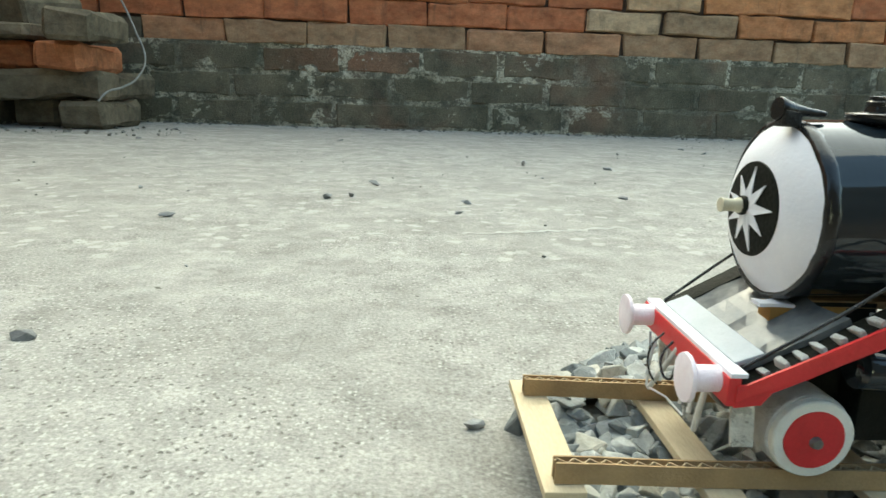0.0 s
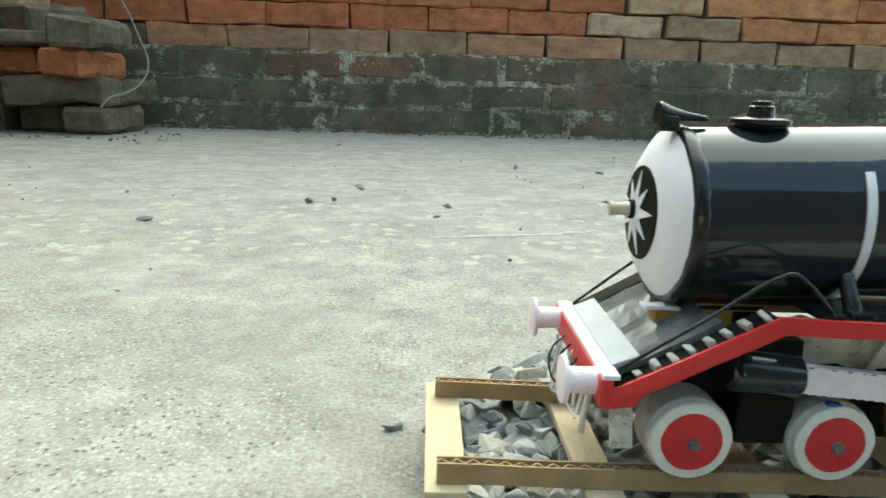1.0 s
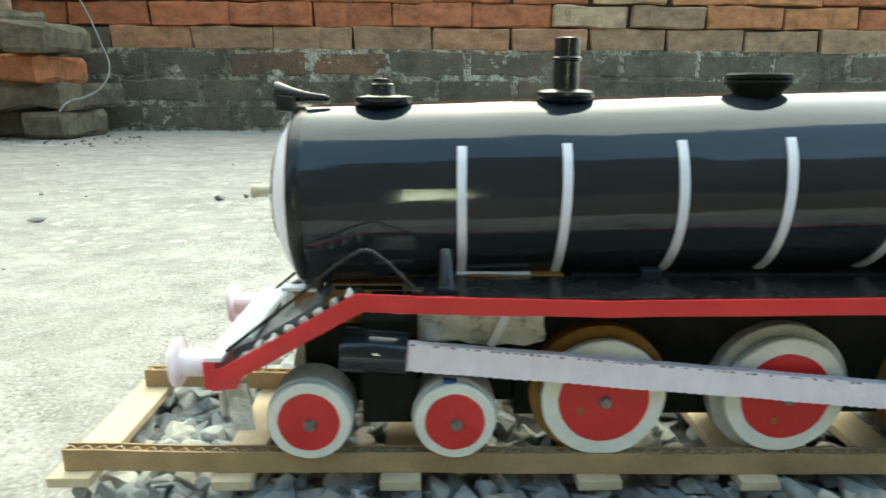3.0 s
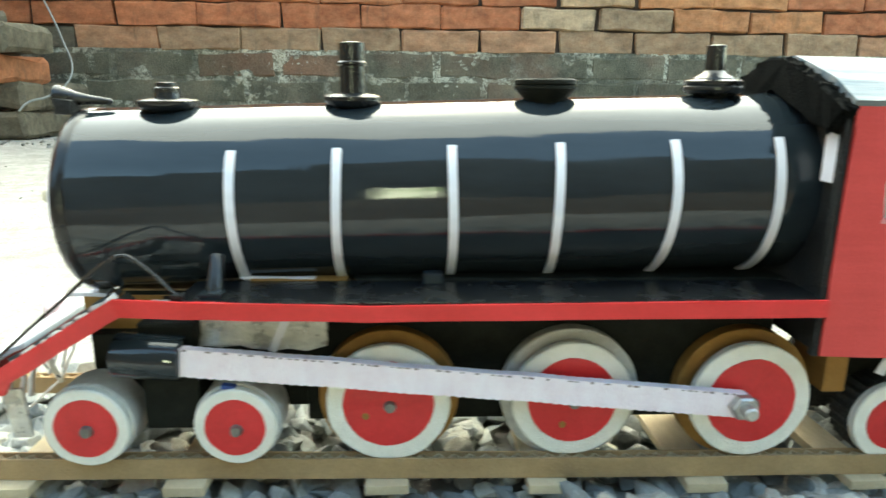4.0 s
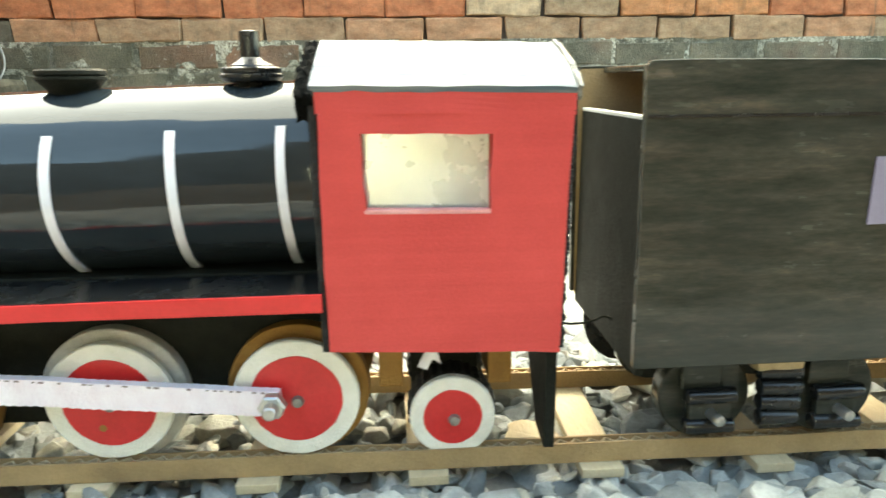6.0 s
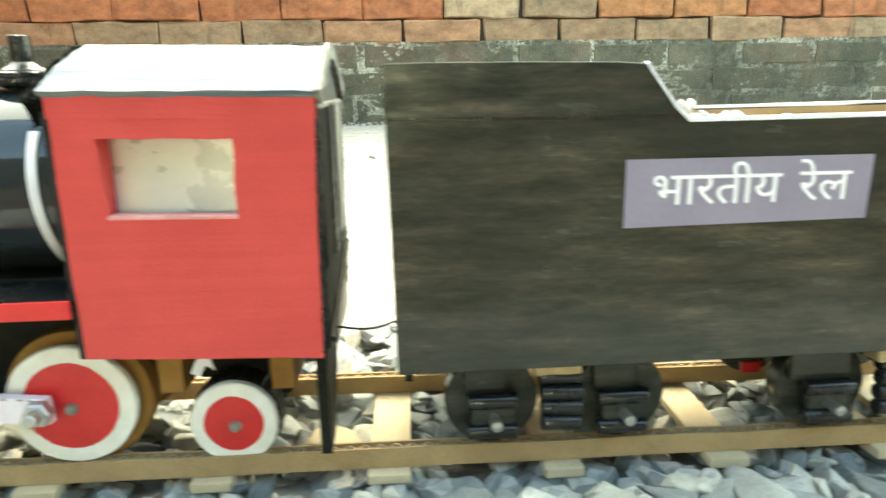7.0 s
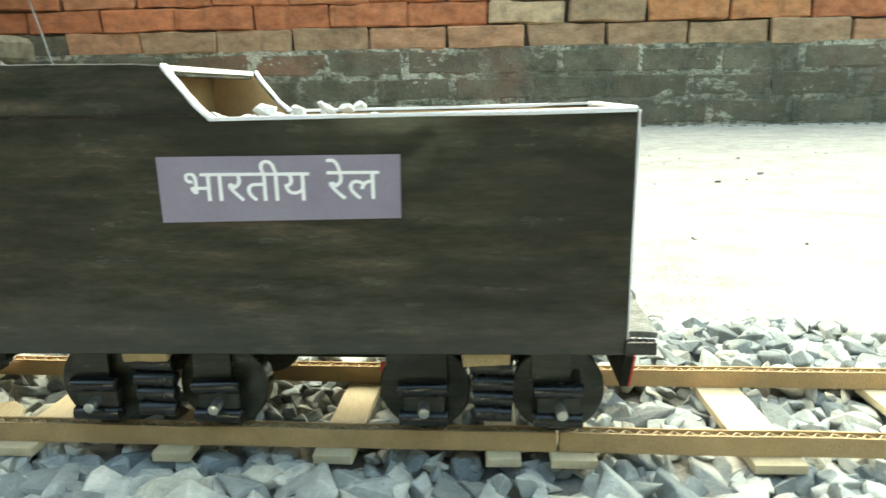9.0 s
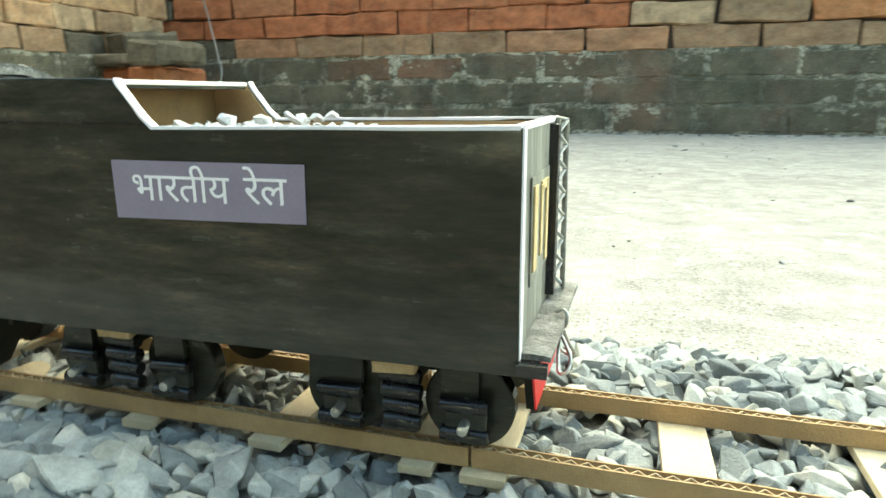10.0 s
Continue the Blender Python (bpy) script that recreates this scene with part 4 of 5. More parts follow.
part("under_board", roughen(box((0.112, 0.004, 0.0655), (0.064, 0.020, 0.0022), bevel=0.0002), 0.0004, 300), M_KRAFT, loco, "brown card board under the barrel")
part("torn_strip", roughen(box((0.1300, -0.0118, 0.0700), (0.026, 0.0034, 0.0030)), 0.0005, 260, 3), M_OCHRE, loco, "torn brown card strip under the barrel")
part("under_strip", roughen(box((0.1245, -0.0126, 0.0716), (0.020, 0.0010, 0.0007)), 0.0004, 300, 2), M_WHITE, loco, "torn white card edge")
for s in (-1, 1):
    part("running_board", roughen(box((0.1835, s * 0.0225, 0.0701), (0.161, 0.019, 0.0018), bevel=0.0003), 0.0003, 90), M_BLACK, loco, "black running board")
    strip = [(0.0495, 0.0440), (0.0562, 0.0452), (0.0585, 0.0488), (0.0910, 0.0678), (0.120, 0.0668), (0.150, 0.0663), (0.200, 0.0666), (0.264, 0.0668), (0.264, 0.0713), (0.200, 0.0707), (0.150, 0.0703), (0.120, 0.0711), (0.0895, 0.0722), (0.0520, 0.0502), (0.0495, 0.0500)]
    part("red_strip", roughen(slab(strip, s * 0.0325, s * 0.0334), 0.00025, 90, 3), M_REDTAPE, loco, "bent red valance strip")
    slope = [(0.0530, 0.0480), (0.0560, 0.0478), (0.0915, 0.0695), (0.0895, 0.0715 + 0.0014 * (s > 0)), (0.0520, 0.0515 if s > 0 else 0.0482)]
    part("slope_board", slab(slope, s * 0.0322, s * 0.0240), M_MATT, loco, "black sloping board")
    for k in range(8 if s < 0 else 0):
        t = (k + 0.6) / 8.2
        part("step", roughen(box((0.0555 + t * 0.0345, s * 0.0290, 0.0510 + t * 0.0212), (0.0017, 0.0046, 0.0022), ry=-31 + 9 * math.sin(k * 2.3), bevel=0.0004), 0.0008, 420), M_TYRE, loco, "torn grey-white card step")
    wire([(0.0525, s * 0.029, 0.0535), (0.072, s * 0.030, 0.0685), (0.0895, s * 0.030, 0.0815), (0.0925, s * 0.030, 0.0822), (0.0955, s * 0.030, 0.0805), (0.1045, s * 0.030, 0.0715)], 0.0005, "handrail", M_BLACK, loco, "bent black wire handrail")
part("post", tube((0.1116, -0.0262, 0.0705), (0.1112, -0.0205, 0.0800), 0.0022, 0.0019, 20, bevel=0.0004), M_BLACK, loco, "short black post", smooth=40)
part("post_foot", box((0.1116, -0.0275, 0.0717), (0.0056, 0.0045, 0.0016), bevel=0.0005), M_BOILER, loco)
part("wire_clip", box((0.1042, -0.0300, 0.0718), (0.0030, 0.003, 0.0018), bevel=0.0003), M_BLACK, loco)
part("board_block", box((0.1662, -0.0150, 0.0722), (0.0058, 0.0040, 0.0036), bevel=0.0008), M_BOILER, loco, "small glossy black block")
part("silver_sheet", roughen(box((0.114, -0.0165, 0.0600), (0.046, 0.0012, 0.0125), rx=-14), 0.0024, 170, 9), M_FOIL, loco, "crumpled silver-grey sheet")
part("silver_strap", roughen(box((0.1265, -0.0190, 0.0600), (0.0022, 0.0010, 0.0150), ry=24), 0.0003, 200), M_WHITE, loco, "pale strap")

# front deck, beam, buffers, grille
deck = bmesh.new()
add_box(deck, (0.0665, 0.0, 0.0585), (0.030, 0.050, 0.0016), ry=-31)
bmesh.ops.subdivide_edges(deck, edges=list(deck.edges), cuts=7, use_grid_fill=True)
part("deck_plate", roughen(deck, 0.0011, 80), M_GREYPLATE, loco, "grey sloping deck plate")
part("deck_step", box((0.0555, 0.0, 0.0546), (0.0080, 0.052, 0.0014), ry=-24, bevel=0.0003), M_PALEBLUE, loco, "pale blue-grey front step plate")
part("buffer_beam", roughen(box((0.0490, 0.0, 0.0482), (0.0032, 0.066, 0.0076), bevel=0.0002), 0.0003, 120), M_REDTAPE, loco, "red buffer beam")
part("beam_top", box((0.0500, 0.0, 0.0526), (0.0044, 0.0655, 0.0013), bevel=0.0002), M_WHITE, loco, "white beam top")
for s in (-1, 1):
    b = part("buffer", lathe([(0.0036, 0.0490), (0.0036, 0.0397), (0.0030, 0.0393)], (0, s * 0.0262, 0.0492), 'X', 26), M_LILAC, loco, "pale lilac buffer", smooth=40)
    part("buffer_disc", roughen(lathe([(0.0063, 0.0396), (0.0067, 0.0392), (0.0066, 0.0383), (0.0060, 0.0381)], (0, s * 0.0262, 0.0494), 'X', 30), 0.0002, 200), M_LILAC, b, smooth=40)
    part("end_plate", roughen(box((0.0550, s * 0.0275, 0.0375), (0.0060, 0.0010, 0.0140), ry=-6), 0.0004, 200), M_FOIL, loco, "dull grey end plate")
SLATS = (((0.0478, 0.002, 0.0465), (0.0445, 0.013, 0.0285), 0.0011), ((0.0470, 0.024, 0.0440), (0.0440, 0.0140, 0.0288), 0.0006), ((0.0475, 0.019, 0.0440), (0.0442, 0.0155, 0.0320), 0.0007),
         ((0.0440, 0.0135, 0.0288), (0.0468, -0.0100, 0.0300), 0.0005), ((0.0485, -0.004, 0.0445), (0.0466, -0.0080, 0.0330), 0.0010), ((0.0482, -0.012, 0.0445), (0.0465, -0.0140, 0.0330), 0.0010),
         ((0.0486, -0.019, 0.0450), (0.0470, -0.0175, 0.0295), 0.0012), ((0.0478, 0.009, 0.0450), (0.0450, 0.0060, 0.0340), 0.0006))
for k, (a, b, r) in enumerate(SLATS):
    mid = tuple((p + q) / 2 + (0.0008 if k % 2 else -0.0006) for p, q in zip(a, b))
    wire([a, mid, b], r * 0.75, "grille_slat", M_WIRE, loco, "bent grey-white slat", smooth=False)
wire([(0.0470, 0.004, 0.0480), (0.0440, 0.003, 0.0450), (0.0425, 0.000, 0.0410), (0.0440, -0.003, 0.0385), (0.0455, -0.004, 0.0435), (0.0475, -0.005, 0.0470)], 0.0004, "coupling_loop", M_BLACK, loco, "black wire coupling loop")
wire([(0.0470, 0.012, 0.0480), (0.0425, 0.010, 0.0440), (0.0425, 0.009, 0.0360), (0.0460, 0.010, 0.0310)], 0.00035, "coupling_wire", M_BLACK, loco, "thin black wire")

# the front end tapers in towards the buffers
TAPERED = ("red_strip", "slope_board", "step", "handrail", "deck_plate", "deck_step", "buffer_beam", "beam_top", "buffer", "buffer_disc", "end_plate", "grille_slat", "coupling_loop", "coupling_wire")
for ob in loco.children_recursive:
    if ob.name.split(".")[0] in TAPERED:
        for v in ob.data.vertices:
            f = max(0.0, min(1.0, (0.0905 - v.co.x) / 0.038))
            v.co.x += 0.0019 * f
            v.co.y = v.co.y * (1 - 0.06 * f) + 0.0045 * f

# cylinder and rod
for s in (-1, 1):
    part("cylinder", tube((0.0842, s * 0.0225, 0.0541), (0.1015, s * 0.0225, 0.0527), 0.0059, seg=28, bevel=0.0008), M_BOILER, loco, "black cylinder", smooth=40)
    part("cylinder_block", box((0.0965, s * 0.0155, 0.0465), (0.0150, 0.010, 0.030), bevel=0.0008), M_MATT, loco)
top, low = [], []
for k in range(121):
    t = k / 120
    x = 0.0972 + t * 0.1535
    zc = 0.0536 - t * 0.0144 + 0.0003 * noise.noise(Vector((x * 60, 0, 2)))
    half = 0.0037 - 0.0003 * t
    top.append((x, zc + half + 0.00016 * (k % 2)))
    low.append((x + 0.0002, zc - half - 0.00032 * (k % 2)))
rod = part("connecting_rod", slab(top + low[::-1], -0.0262, -0.0236), M_LILAC, loco, "pinkish white corrugated card rod")
bm = bmesh.new()
rnd = random.Random(14)
for k in range(74):
    x = 0.0990 + k * 0.00202 + rnd.uniform(-0.0003, 0.0003)
    t = (x - 0.0972) / 0.1535
    if rnd.random() < 0.62:
        add_box(bm, (x, -0.02625, 0.0536 - t * 0.0144 + 0.0037 - 0.0003 * t - 0.0003), (rnd.uniform(0.0006, 0.0014), 0.0003, rnd.uniform(0.0002, 0.0005)), ry=5)
part("flute_edge", bm, M_PINKDARK, rod, "dark torn flutes along the rod's upper edge")
nut = part("nut", lathe([(0.0036, -0.0262), (0.0036, -0.0285), (0.0030, -0.0290)], (0.2490, 0, 0.0395), 'Y', 6), M_STEEL, rod, "steel nut")
part("bolt_tip", lathe([(0.0019, -0.0285), (0.0019, -0.0318), (0.0015, -0.0322)], (0.2490, 0, 0.0395), 'Y', 18), M_STEEL, nut, smooth=40)


# wheels
def wheel(x, z, r, y, tyre_mat, tyre_r, tyre_y, inner, thing, name="wheel", ridges=False, label="white-rimmed wheel with a red middle"):
    """Built on the near side; y: the face, tyre_y: where the wider back disc lies."""
    for s in (1, -1):
        rim = part(name, roughen(lathe([(inner - 0.0002, y), (r - 0.0004, y), (r, y + 0.0004), (r - 0.0001, y + 0.0026), (r - 0.0008, y + 0.0028)], (x, 0, z), 'Y', 44), 0.00025, 160), M_RIM, thing, label, smooth=40)
        a, b = tyre_y
        prof = [(tyre_r - 0.0003, a), (tyre_r, a + 0.0003), (tyre_r, b - 0.0003), (tyre_r - 0.0003, b)]
        bm = lathe(prof, (x, 0, z), 'Y', 56)
        if ridges:
            for v in bm.verts:
                k = round(math.atan2(v.co.z - z, v.co.x - x) / (2 * math.pi) * 56)
                if k % 2:
                    v.co.x, v.co.z = x + (v.co.x - x) * 0.94, z + (v.co.z - z) * 0.94
        tyre = part("tyre", bm, tyre_mat, rim, "", smooth=None if ridges else 40)
        red = part("wheel_centre", roughen(lathe([(0.0001, y - 0.0003), (inner - 0.0001, y - 0.0003), (inner, y + 0.0004)], (x, 0, z), 'Y', 30), 0.0002, 260), M_REDTAPE, rim, "red disc")
        hub = part("axle_end", lathe([(0.0001, y - 0.0017), (0.0014, y - 0.0016), (0.0018, y - 0.0002)], (x + 0.0004, 0, z - 0.0006), 'Y', 9), M_DARKWIRE, rim, "dull grey axle end", smooth=40)
        if s < 0:
            for o in (rim, tyre, red, hub):
                o.data.transform(Matrix.Diagonal((1, -1, 1, 1)))
                o.data.flip_normals()


wheel(0.0752, 0.0342, 0.0110, -0.0248, M_TYRE, 0.0116, (-0.0222, -0.0125), 0.0083, loco)
wheel(0.1139, 0.0340, 0.0108, -0.0248, M_TYRE, 0.0115, (-0.0222, -0.0110), 0.0081, loco)
part("ink_mark", box((0.1125, -0.0231, 0.0450), (0.0036, 0.0018, 0.0010), ry=6), M_BLUE, loco, "blue ink mark")
wheel(0.1542, 0.0386, 0.0168, -0.0215, M_OCHRE, 0.0193, (-0.0165, -0.0110), 0.0124, loco, "driving_wheel", label="large white-rimmed wheel with an ochre back disc")
wheel(0.2047, 0.0384, 0.0168, -0.0200, M_TYRE, 0.0195, (-0.0162, -0.0100), 0.0125, loco, "driving_wheel", label="large white-rimmed wheel with a grey back disc")
wheel(0.2541, 0.0383, 0.0168, -0.0215, M_OCHRE, 0.0193, (-0.0165, -0.0110), 0.0124, loco, "driving_wheel", label="large white-rimmed wheel with an ochre back disc")
wheel(0.2961, 0.0312, 0.0118, -0.0218, M_TAPE, 0.0125, (-0.0192, -0.0110), 0.0081, loco, "trailing_wheel", ridges=True, label="small white-rimmed wheel with a ridged black tyre")
for x, y, z in ((0.1480, -0.0215, 0.0352), (0.2022, -0.0200, 0.0312)):
    part("bolt_hole", tube((x, y - 0.00045, z), (x, y, z), 0.0010, seg=14), M_OCHRE, loco, "small drilled hole")
part("trailing_axle_box", box((0.2945, -0.002, 0.047), (0.019, 0.018, 0.014), bevel=0.0006), M_MATT, loco)
for x in (0.2795, 0.3095):
    part("cab_bracket", box((x, -0.010, 0.0475), (0.0065, 0.016, 0.017), bevel=0.0004), M_OCHRE, loco, "brown card bracket")

# cab
built_before = set(bpy.data.objects)
X0, X1, WX0, WX1, WZ0, WZ1, ZB, ZE = 0.2642, 0.3236, 0.2740, 0.3045, 0.0900, 0.1083, 0.0553, 0.1180


def holed(y0, y1):
    """A side of the cab: a plate with a window through it, its outline slightly out of true."""
    bm = bmesh.new()
    out = [(X0, ZB + 0.0006), (X1 - 0.0016, ZB - 0.0006), (X1, ZE), (X0 + 0.0004, ZE + 0.0004)]
    hole = [(WX0 + 0.0008, WZ0), (WX1 - 0.0004, WZ0 + 0.0002), (WX1, WZ1), (WX0, WZ1)]
    sides = []
    for y in (y0, y1):
        sides.append(([bm.verts.new((x, y, z)) for x, z in out], [bm.verts.new((x, y, z)) for x, z in hole]))
    for o, h in sides:
        for k in range(4):
            bm.faces.new((o[k], o[(k + 1) % 4], h[(k + 1) % 4], h[k]))
    for n in (0, 1):
        a, b = sides[0][n], sides[1][n]
        for k in range(4):
            bm.faces.new((a[k], a[(k + 1) % 4], b[(k + 1) % 4], b[k]))
    bmesh.ops.recalc_face_normals(bm, faces=bm.faces)
    return bm


def wavy(bm):
    """Hand-cut outline: wanders a little within its own plane."""
    bmesh.ops.subdivide_edges(bm, edges=list(bm.edges), cuts=5, use_grid_fill=True)
    for v in bm.verts:
        n = noise.noise_vector(Vector((v.co.x * 140, 0, v.co.z * 140)))
        v.co += Vector((n.x * 0.0005, 0, n.z * 0.0003))
    return bm


for s in (-1, 1):
    side = part("cab_side", wavy(holed(s * 0.0335, s * 0.0305)), M_RED, loco, "red card cab side with a window")
    pane = part("window_pane", slab([(WX0 - 0.002, WZ0 - 0.002), (WX1 + 0.002, WZ0 - 0.002), (WX1 + 0.002, WZ1 + 0.002), (WX0 - 0.002, WZ1 + 0.002)], s * 0.0303, s * 0.0299), M_CLEAR, side, "shiny pale plastic sheet")
    pane.data.transform(Matrix.Translation((0, s * 0.0301, WZ0)).inverted())
    pane.data.transform(pose(0, s * 0.0262, WZ0 - 0.001, 5 * s, 0, 0))
    for x in (WX0 - 0.0008, WX1 + 0.0008):
        part("window_reveal", box((x, s * 0.0280, (WZ0 + WZ1) / 2), (0.0014, 0.0048, WZ1 - WZ0 + 0.002)), M_RED, side, "red card window reveal")
    part("window_reveal", box(((WX0 + WX1) / 2, s * 0.0280, WZ1 + 0.0008), (WX1 - WX0, 0.0048, 0.0014)), M_RED, side, "red card window reveal")
    part("window_lip", roughen(box(((WX0 + WX1) / 2, s * 0.0318, WZ0 + 0.0004), (WX1 - WX0 - 0.0004, 0.0036, 0.0011), bevel=0.0003), 0.0002, 300), M_PINK, side, "pink torn paper lip")
    part("eave_strip", roughen(box(((X0 + X1) / 2 + 0.0002, s * 0.03352, 0.1150), (X1 - X0 + 0.0004, 0.0002, 0.0048)), 0.0004, 130, 3), M_RED, side, "folded red paper eave")
ROOF = [(-0.0345, 0.1187), (-0.0240, 0.1236), (-0.0120, 0.1280), (-0.0045, 0.1298), (0.0045, 0.1298), (0.0120, 0.1280), (0.0240, 0.1236), (0.0345, 0.1187)]
bm = plate_x(ROOF + [(y * 0.955, z - 0.0022) for y, z in ROOF[::-1]], 0.2632, 0.3240)
bmesh.ops.subdivide_edges(bm, edges=[e for e in bm.edges if abs(e.verts[0].co.x - e.verts[1].co.x) > 0.05], cuts=11)
part("cab_roof", roughen(bm, 0.0005, 130), M_ROOF, loco, "white painted cab roof with pale blue streaks")
edge = [(y * 1.01, z + 0.0004) for y, z in ROOF]
part("roof_rear_edge", roughen(plate_x(edge + [(y * 0.93, z - 0.0030) for y, z in ROOF[::-1]], 0.3240, 0.3252), 0.0006, 420, 3), M_ROUGHGREY, loco, "torn grey rear edge of the roof")
gable = [(-0.0305, 0.0560), (0.0305, 0.0560), (0.0305, 0.1166), (0.0220, 0.1208), (0.0110, 0.1250), (0.0045, 0.1266), (-0.0045, 0.1266), (-0.0110, 0.1250), (-0.0220, 0.1208), (-0.0305, 0.1166)]
part("cab_front", plate_x(gable, 0.2648, 0.2672), M_TAPE, loco, "rough black cab front")
bm = plate_x([(-0.0345, 0.1168), (-0.0235, 0.1226), (-0.0050, 0.1290), (0.0050, 0.1290), (0.0235, 0.1226), (0.0345, 0.1168), (0.0300, 0.1110), (0.0, 0.1215), (-0.0300, 0.1110)], 0.2596, 0.2634)
part("front_fringe", roughen(bm, 0.0013, 900, 9), M_FUZZ, loco, "rough black fringe under the roof's front edge")
part("front_window", box((0.2636, -0.0275, 0.1065), (0.0016, 0.0058, 0.0150), bevel=0.0003), M_WHITE, loco, "small white front window")
part("front_edge", box((0.2634, -0.0316, 0.0860), (0.0018, 0.0024, 0.0610), bevel=0.0004), M_TAPE, loco)
rear = [(-0.0303, 0.0560), (-0.0285, 0.0560), (0.0303, 0.0700), (0.0303, 0.1150), (-0.0303, 0.1150)]
back = part("cab_rear", plate_x(rear, 0.3222, 0.3234), M_MATT, loco, "dark grey cab rear board")
for y in (-0.0075, 0.0055):
    part("groove_rib", box((0.3238, y, 0.0955), (0.0016, 0.0022, 0.0400), bevel=0.0003), M_BLACK, back, "black upright rib")
for y, w, mat in ((-0.0195, 0.0190, M_MATT), (-0.0010, 0.0085, M_SMOKE), (0.0180, 0.0210, M_SILVER)):
    part("grey_panel", box((0.3236, y, 0.0955), (0.0008, w, 0.0380), bevel=0.0003), mat, back, "smeared grey panel")
part("gable_rail", box((0.3238, 0.0, 0.1152), (0.0012, 0.0600, 0.0012), bevel=0.0003), M_SILVER, back, "pale rail under the gable")
part("rear_sheet", plate_x([(-0.0060, 0.0480), (0.0330, 0.0480), (0.0330, 0.0700), (-0.0060, 0.0610)], 0.3218, 0.3230), M_SILVER, back, "pale grey lower sheet")
part("rear_gable", plate_x([(-0.0300, 0.1150), (0.0300, 0.1150), (0.0220, 0.1200), (0.0050, 0.1262), (-0.0050, 0.1262), (-0.0220, 0.1200)], 0.3222, 0.3234), M_SMOKE, back, "grey gable")
for s in (-1, 1):
    bm = bmesh.new()
    for k in range(48):
        add_box(bm, (0.3238 - 0.0014 * (1 - k / 47) * (1 if s < 0 else 0.4), s * 0.0318, 0.0566 + k * 0.0013), (0.0009, 0.0030, 0.0011))
    part("flute_edge", roughen(bm, 0.0006, 420), M_ROUGHGREY if s > 0 else M_TAPE, back, "torn corrugated edge")
part("step_plate", plate_x([(-0.0300, 0.0262), (-0.0180, 0.0270), (-0.0050, 0.0420), (0.0040, 0.0565), (-0.0300, 0.0565)], 0.3194, 0.3222), M_MATT, loco, "black hanging step plate")
part("diagonal_strut", roughen(tube((0.3240, -0.0275, 0.0575), (0.3240, 0.030, 0.0705), 0.0009, seg=10), 0.0003, 500), M_TAPE, back)
part("cab_floor", box((0.2935, 0.0, 0.0566), (0.054, 0.060, 0.0016)), M_MATT, loco)

# the cab's final size and place
CAB = Matrix(((1, 0, 0, 0.0007), (0, 0.932, 0, 0), (-0.016, 0, 1.020, 0.0028), (0, 0, 0, 1)))
for ob in bpy.data.objects:
    if ob not in built_before:
        ob.data.transform(CAB)
scrap = [(0.2868, 0.0470), (0.2892, 0.0462), (0.2908, 0.0492), (0.2930, 0.0476), (0.2922, 0.0520), (0.2896, 0.0528)]
part("paper_scrap", roughen(slab(scrap, -0.0232, -0.0228), 0.0005, 400, 1), M_WHITE, loco, "torn white paper scrap")

scrap = [(0.3125, -0.0100), (0.3300, -0.0115), (0.3270, -0.0050), (0.3210, -0.0010), (0.3150, -0.0020)]
bm = bmesh.new()
bm.faces.new([bm.verts.new((x, y, 0.0162 + 0.06 * (y + 0.010))) for x, y in scrap])
ext = bmesh.ops.extrude_face_region(bm, geom=list(bm.faces))
bmesh.ops.translate(bm, vec=(0, 0, 0.0008), verts=[g for g in ext["geom"] if isinstance(g, bmesh.types.BMVert)])
bmesh.ops.recalc_face_normals(bm, faces=bm.faces)
tagged(part("card_scrap", roughen(bm, 0.0006, 300, 3), M_PLY), "pale torn card scrap lying on the ballast", "scrap")

# ---- tender ----
tender = empty("model_tender", (0.43, 0, 0.0222), "home-made black card tender behind the model locomotive", "model train")
T0, T1 = 0.3425, 0.5138
SIDE = [(T0 - 0.0012, 0.0487), (T1 + 0.0006, 0.0502), (T1, 0.1116), (0.4118, 0.1106), (0.4082, 0.1138), (0.4040, 0.1190), (0.4008, 0.1236), (0.3940, 0.1241), (0.3700, 0.1244), (0.3500, 0.1245), (T0 - 0.0016, 0.1243), (T0 - 0.0026, 0.1230), (T0 - 0.0022, 0.1100)]
EDGE = [(T1, 0.1116), (0.4118, 0.1106), (0.4082, 0.1138), (0.4040, 0.1190), (0.4008, 0.1236)]
for s in (-1, 1):
    side = part("side_panel", slab(SIDE, s * 0.0332, s * 0.0306, 0.0002), M_BRUSH, tender, "black brushed card side")
    inner = [(x + (0.0012 if x < 0.4 else -0.0004), z - 0.0008) for x, z in SIDE]
    part("inner_liner", slab(inner, s * 0.0304, s * 0.0300), M_KRAFT, side, "bare brown card inside")
    strip = [(x, z + 0.0005) for x, z in EDGE] + [(x - 0.0004, z - 0.0003 - 0.0003 * math.sin(x * 260)) for x, z in EDGE[::-1]]
    part("white_edging", roughen(slab(strip, s * 0.0335, s * 0.0306), 0.0002, 300, 3), M_WHITE, side, "white painted cut edge")
    part("rear_edging", box((T1 + 0.0005, s * 0.0316, 0.0830), (0.0005, 0.0030, 0.0570)), M_WHITE, side, "white painted corner edge")
    part("seam_tape", roughen(box((0.3745, s * 0.03330, 0.1118), (0.068, 0.0004, 0.0007)), 0.0002, 100, 2), M_BLACK, side, "shiny seam of black tape")
part("cover", roughen(box((0.3748, 0.0, 0.1225), (0.0512, 0.0596, 0.0018), ry=0.9, bevel=0.0006), 0.0003, 120), M_BRUSH, tender, "black brushed top cover")
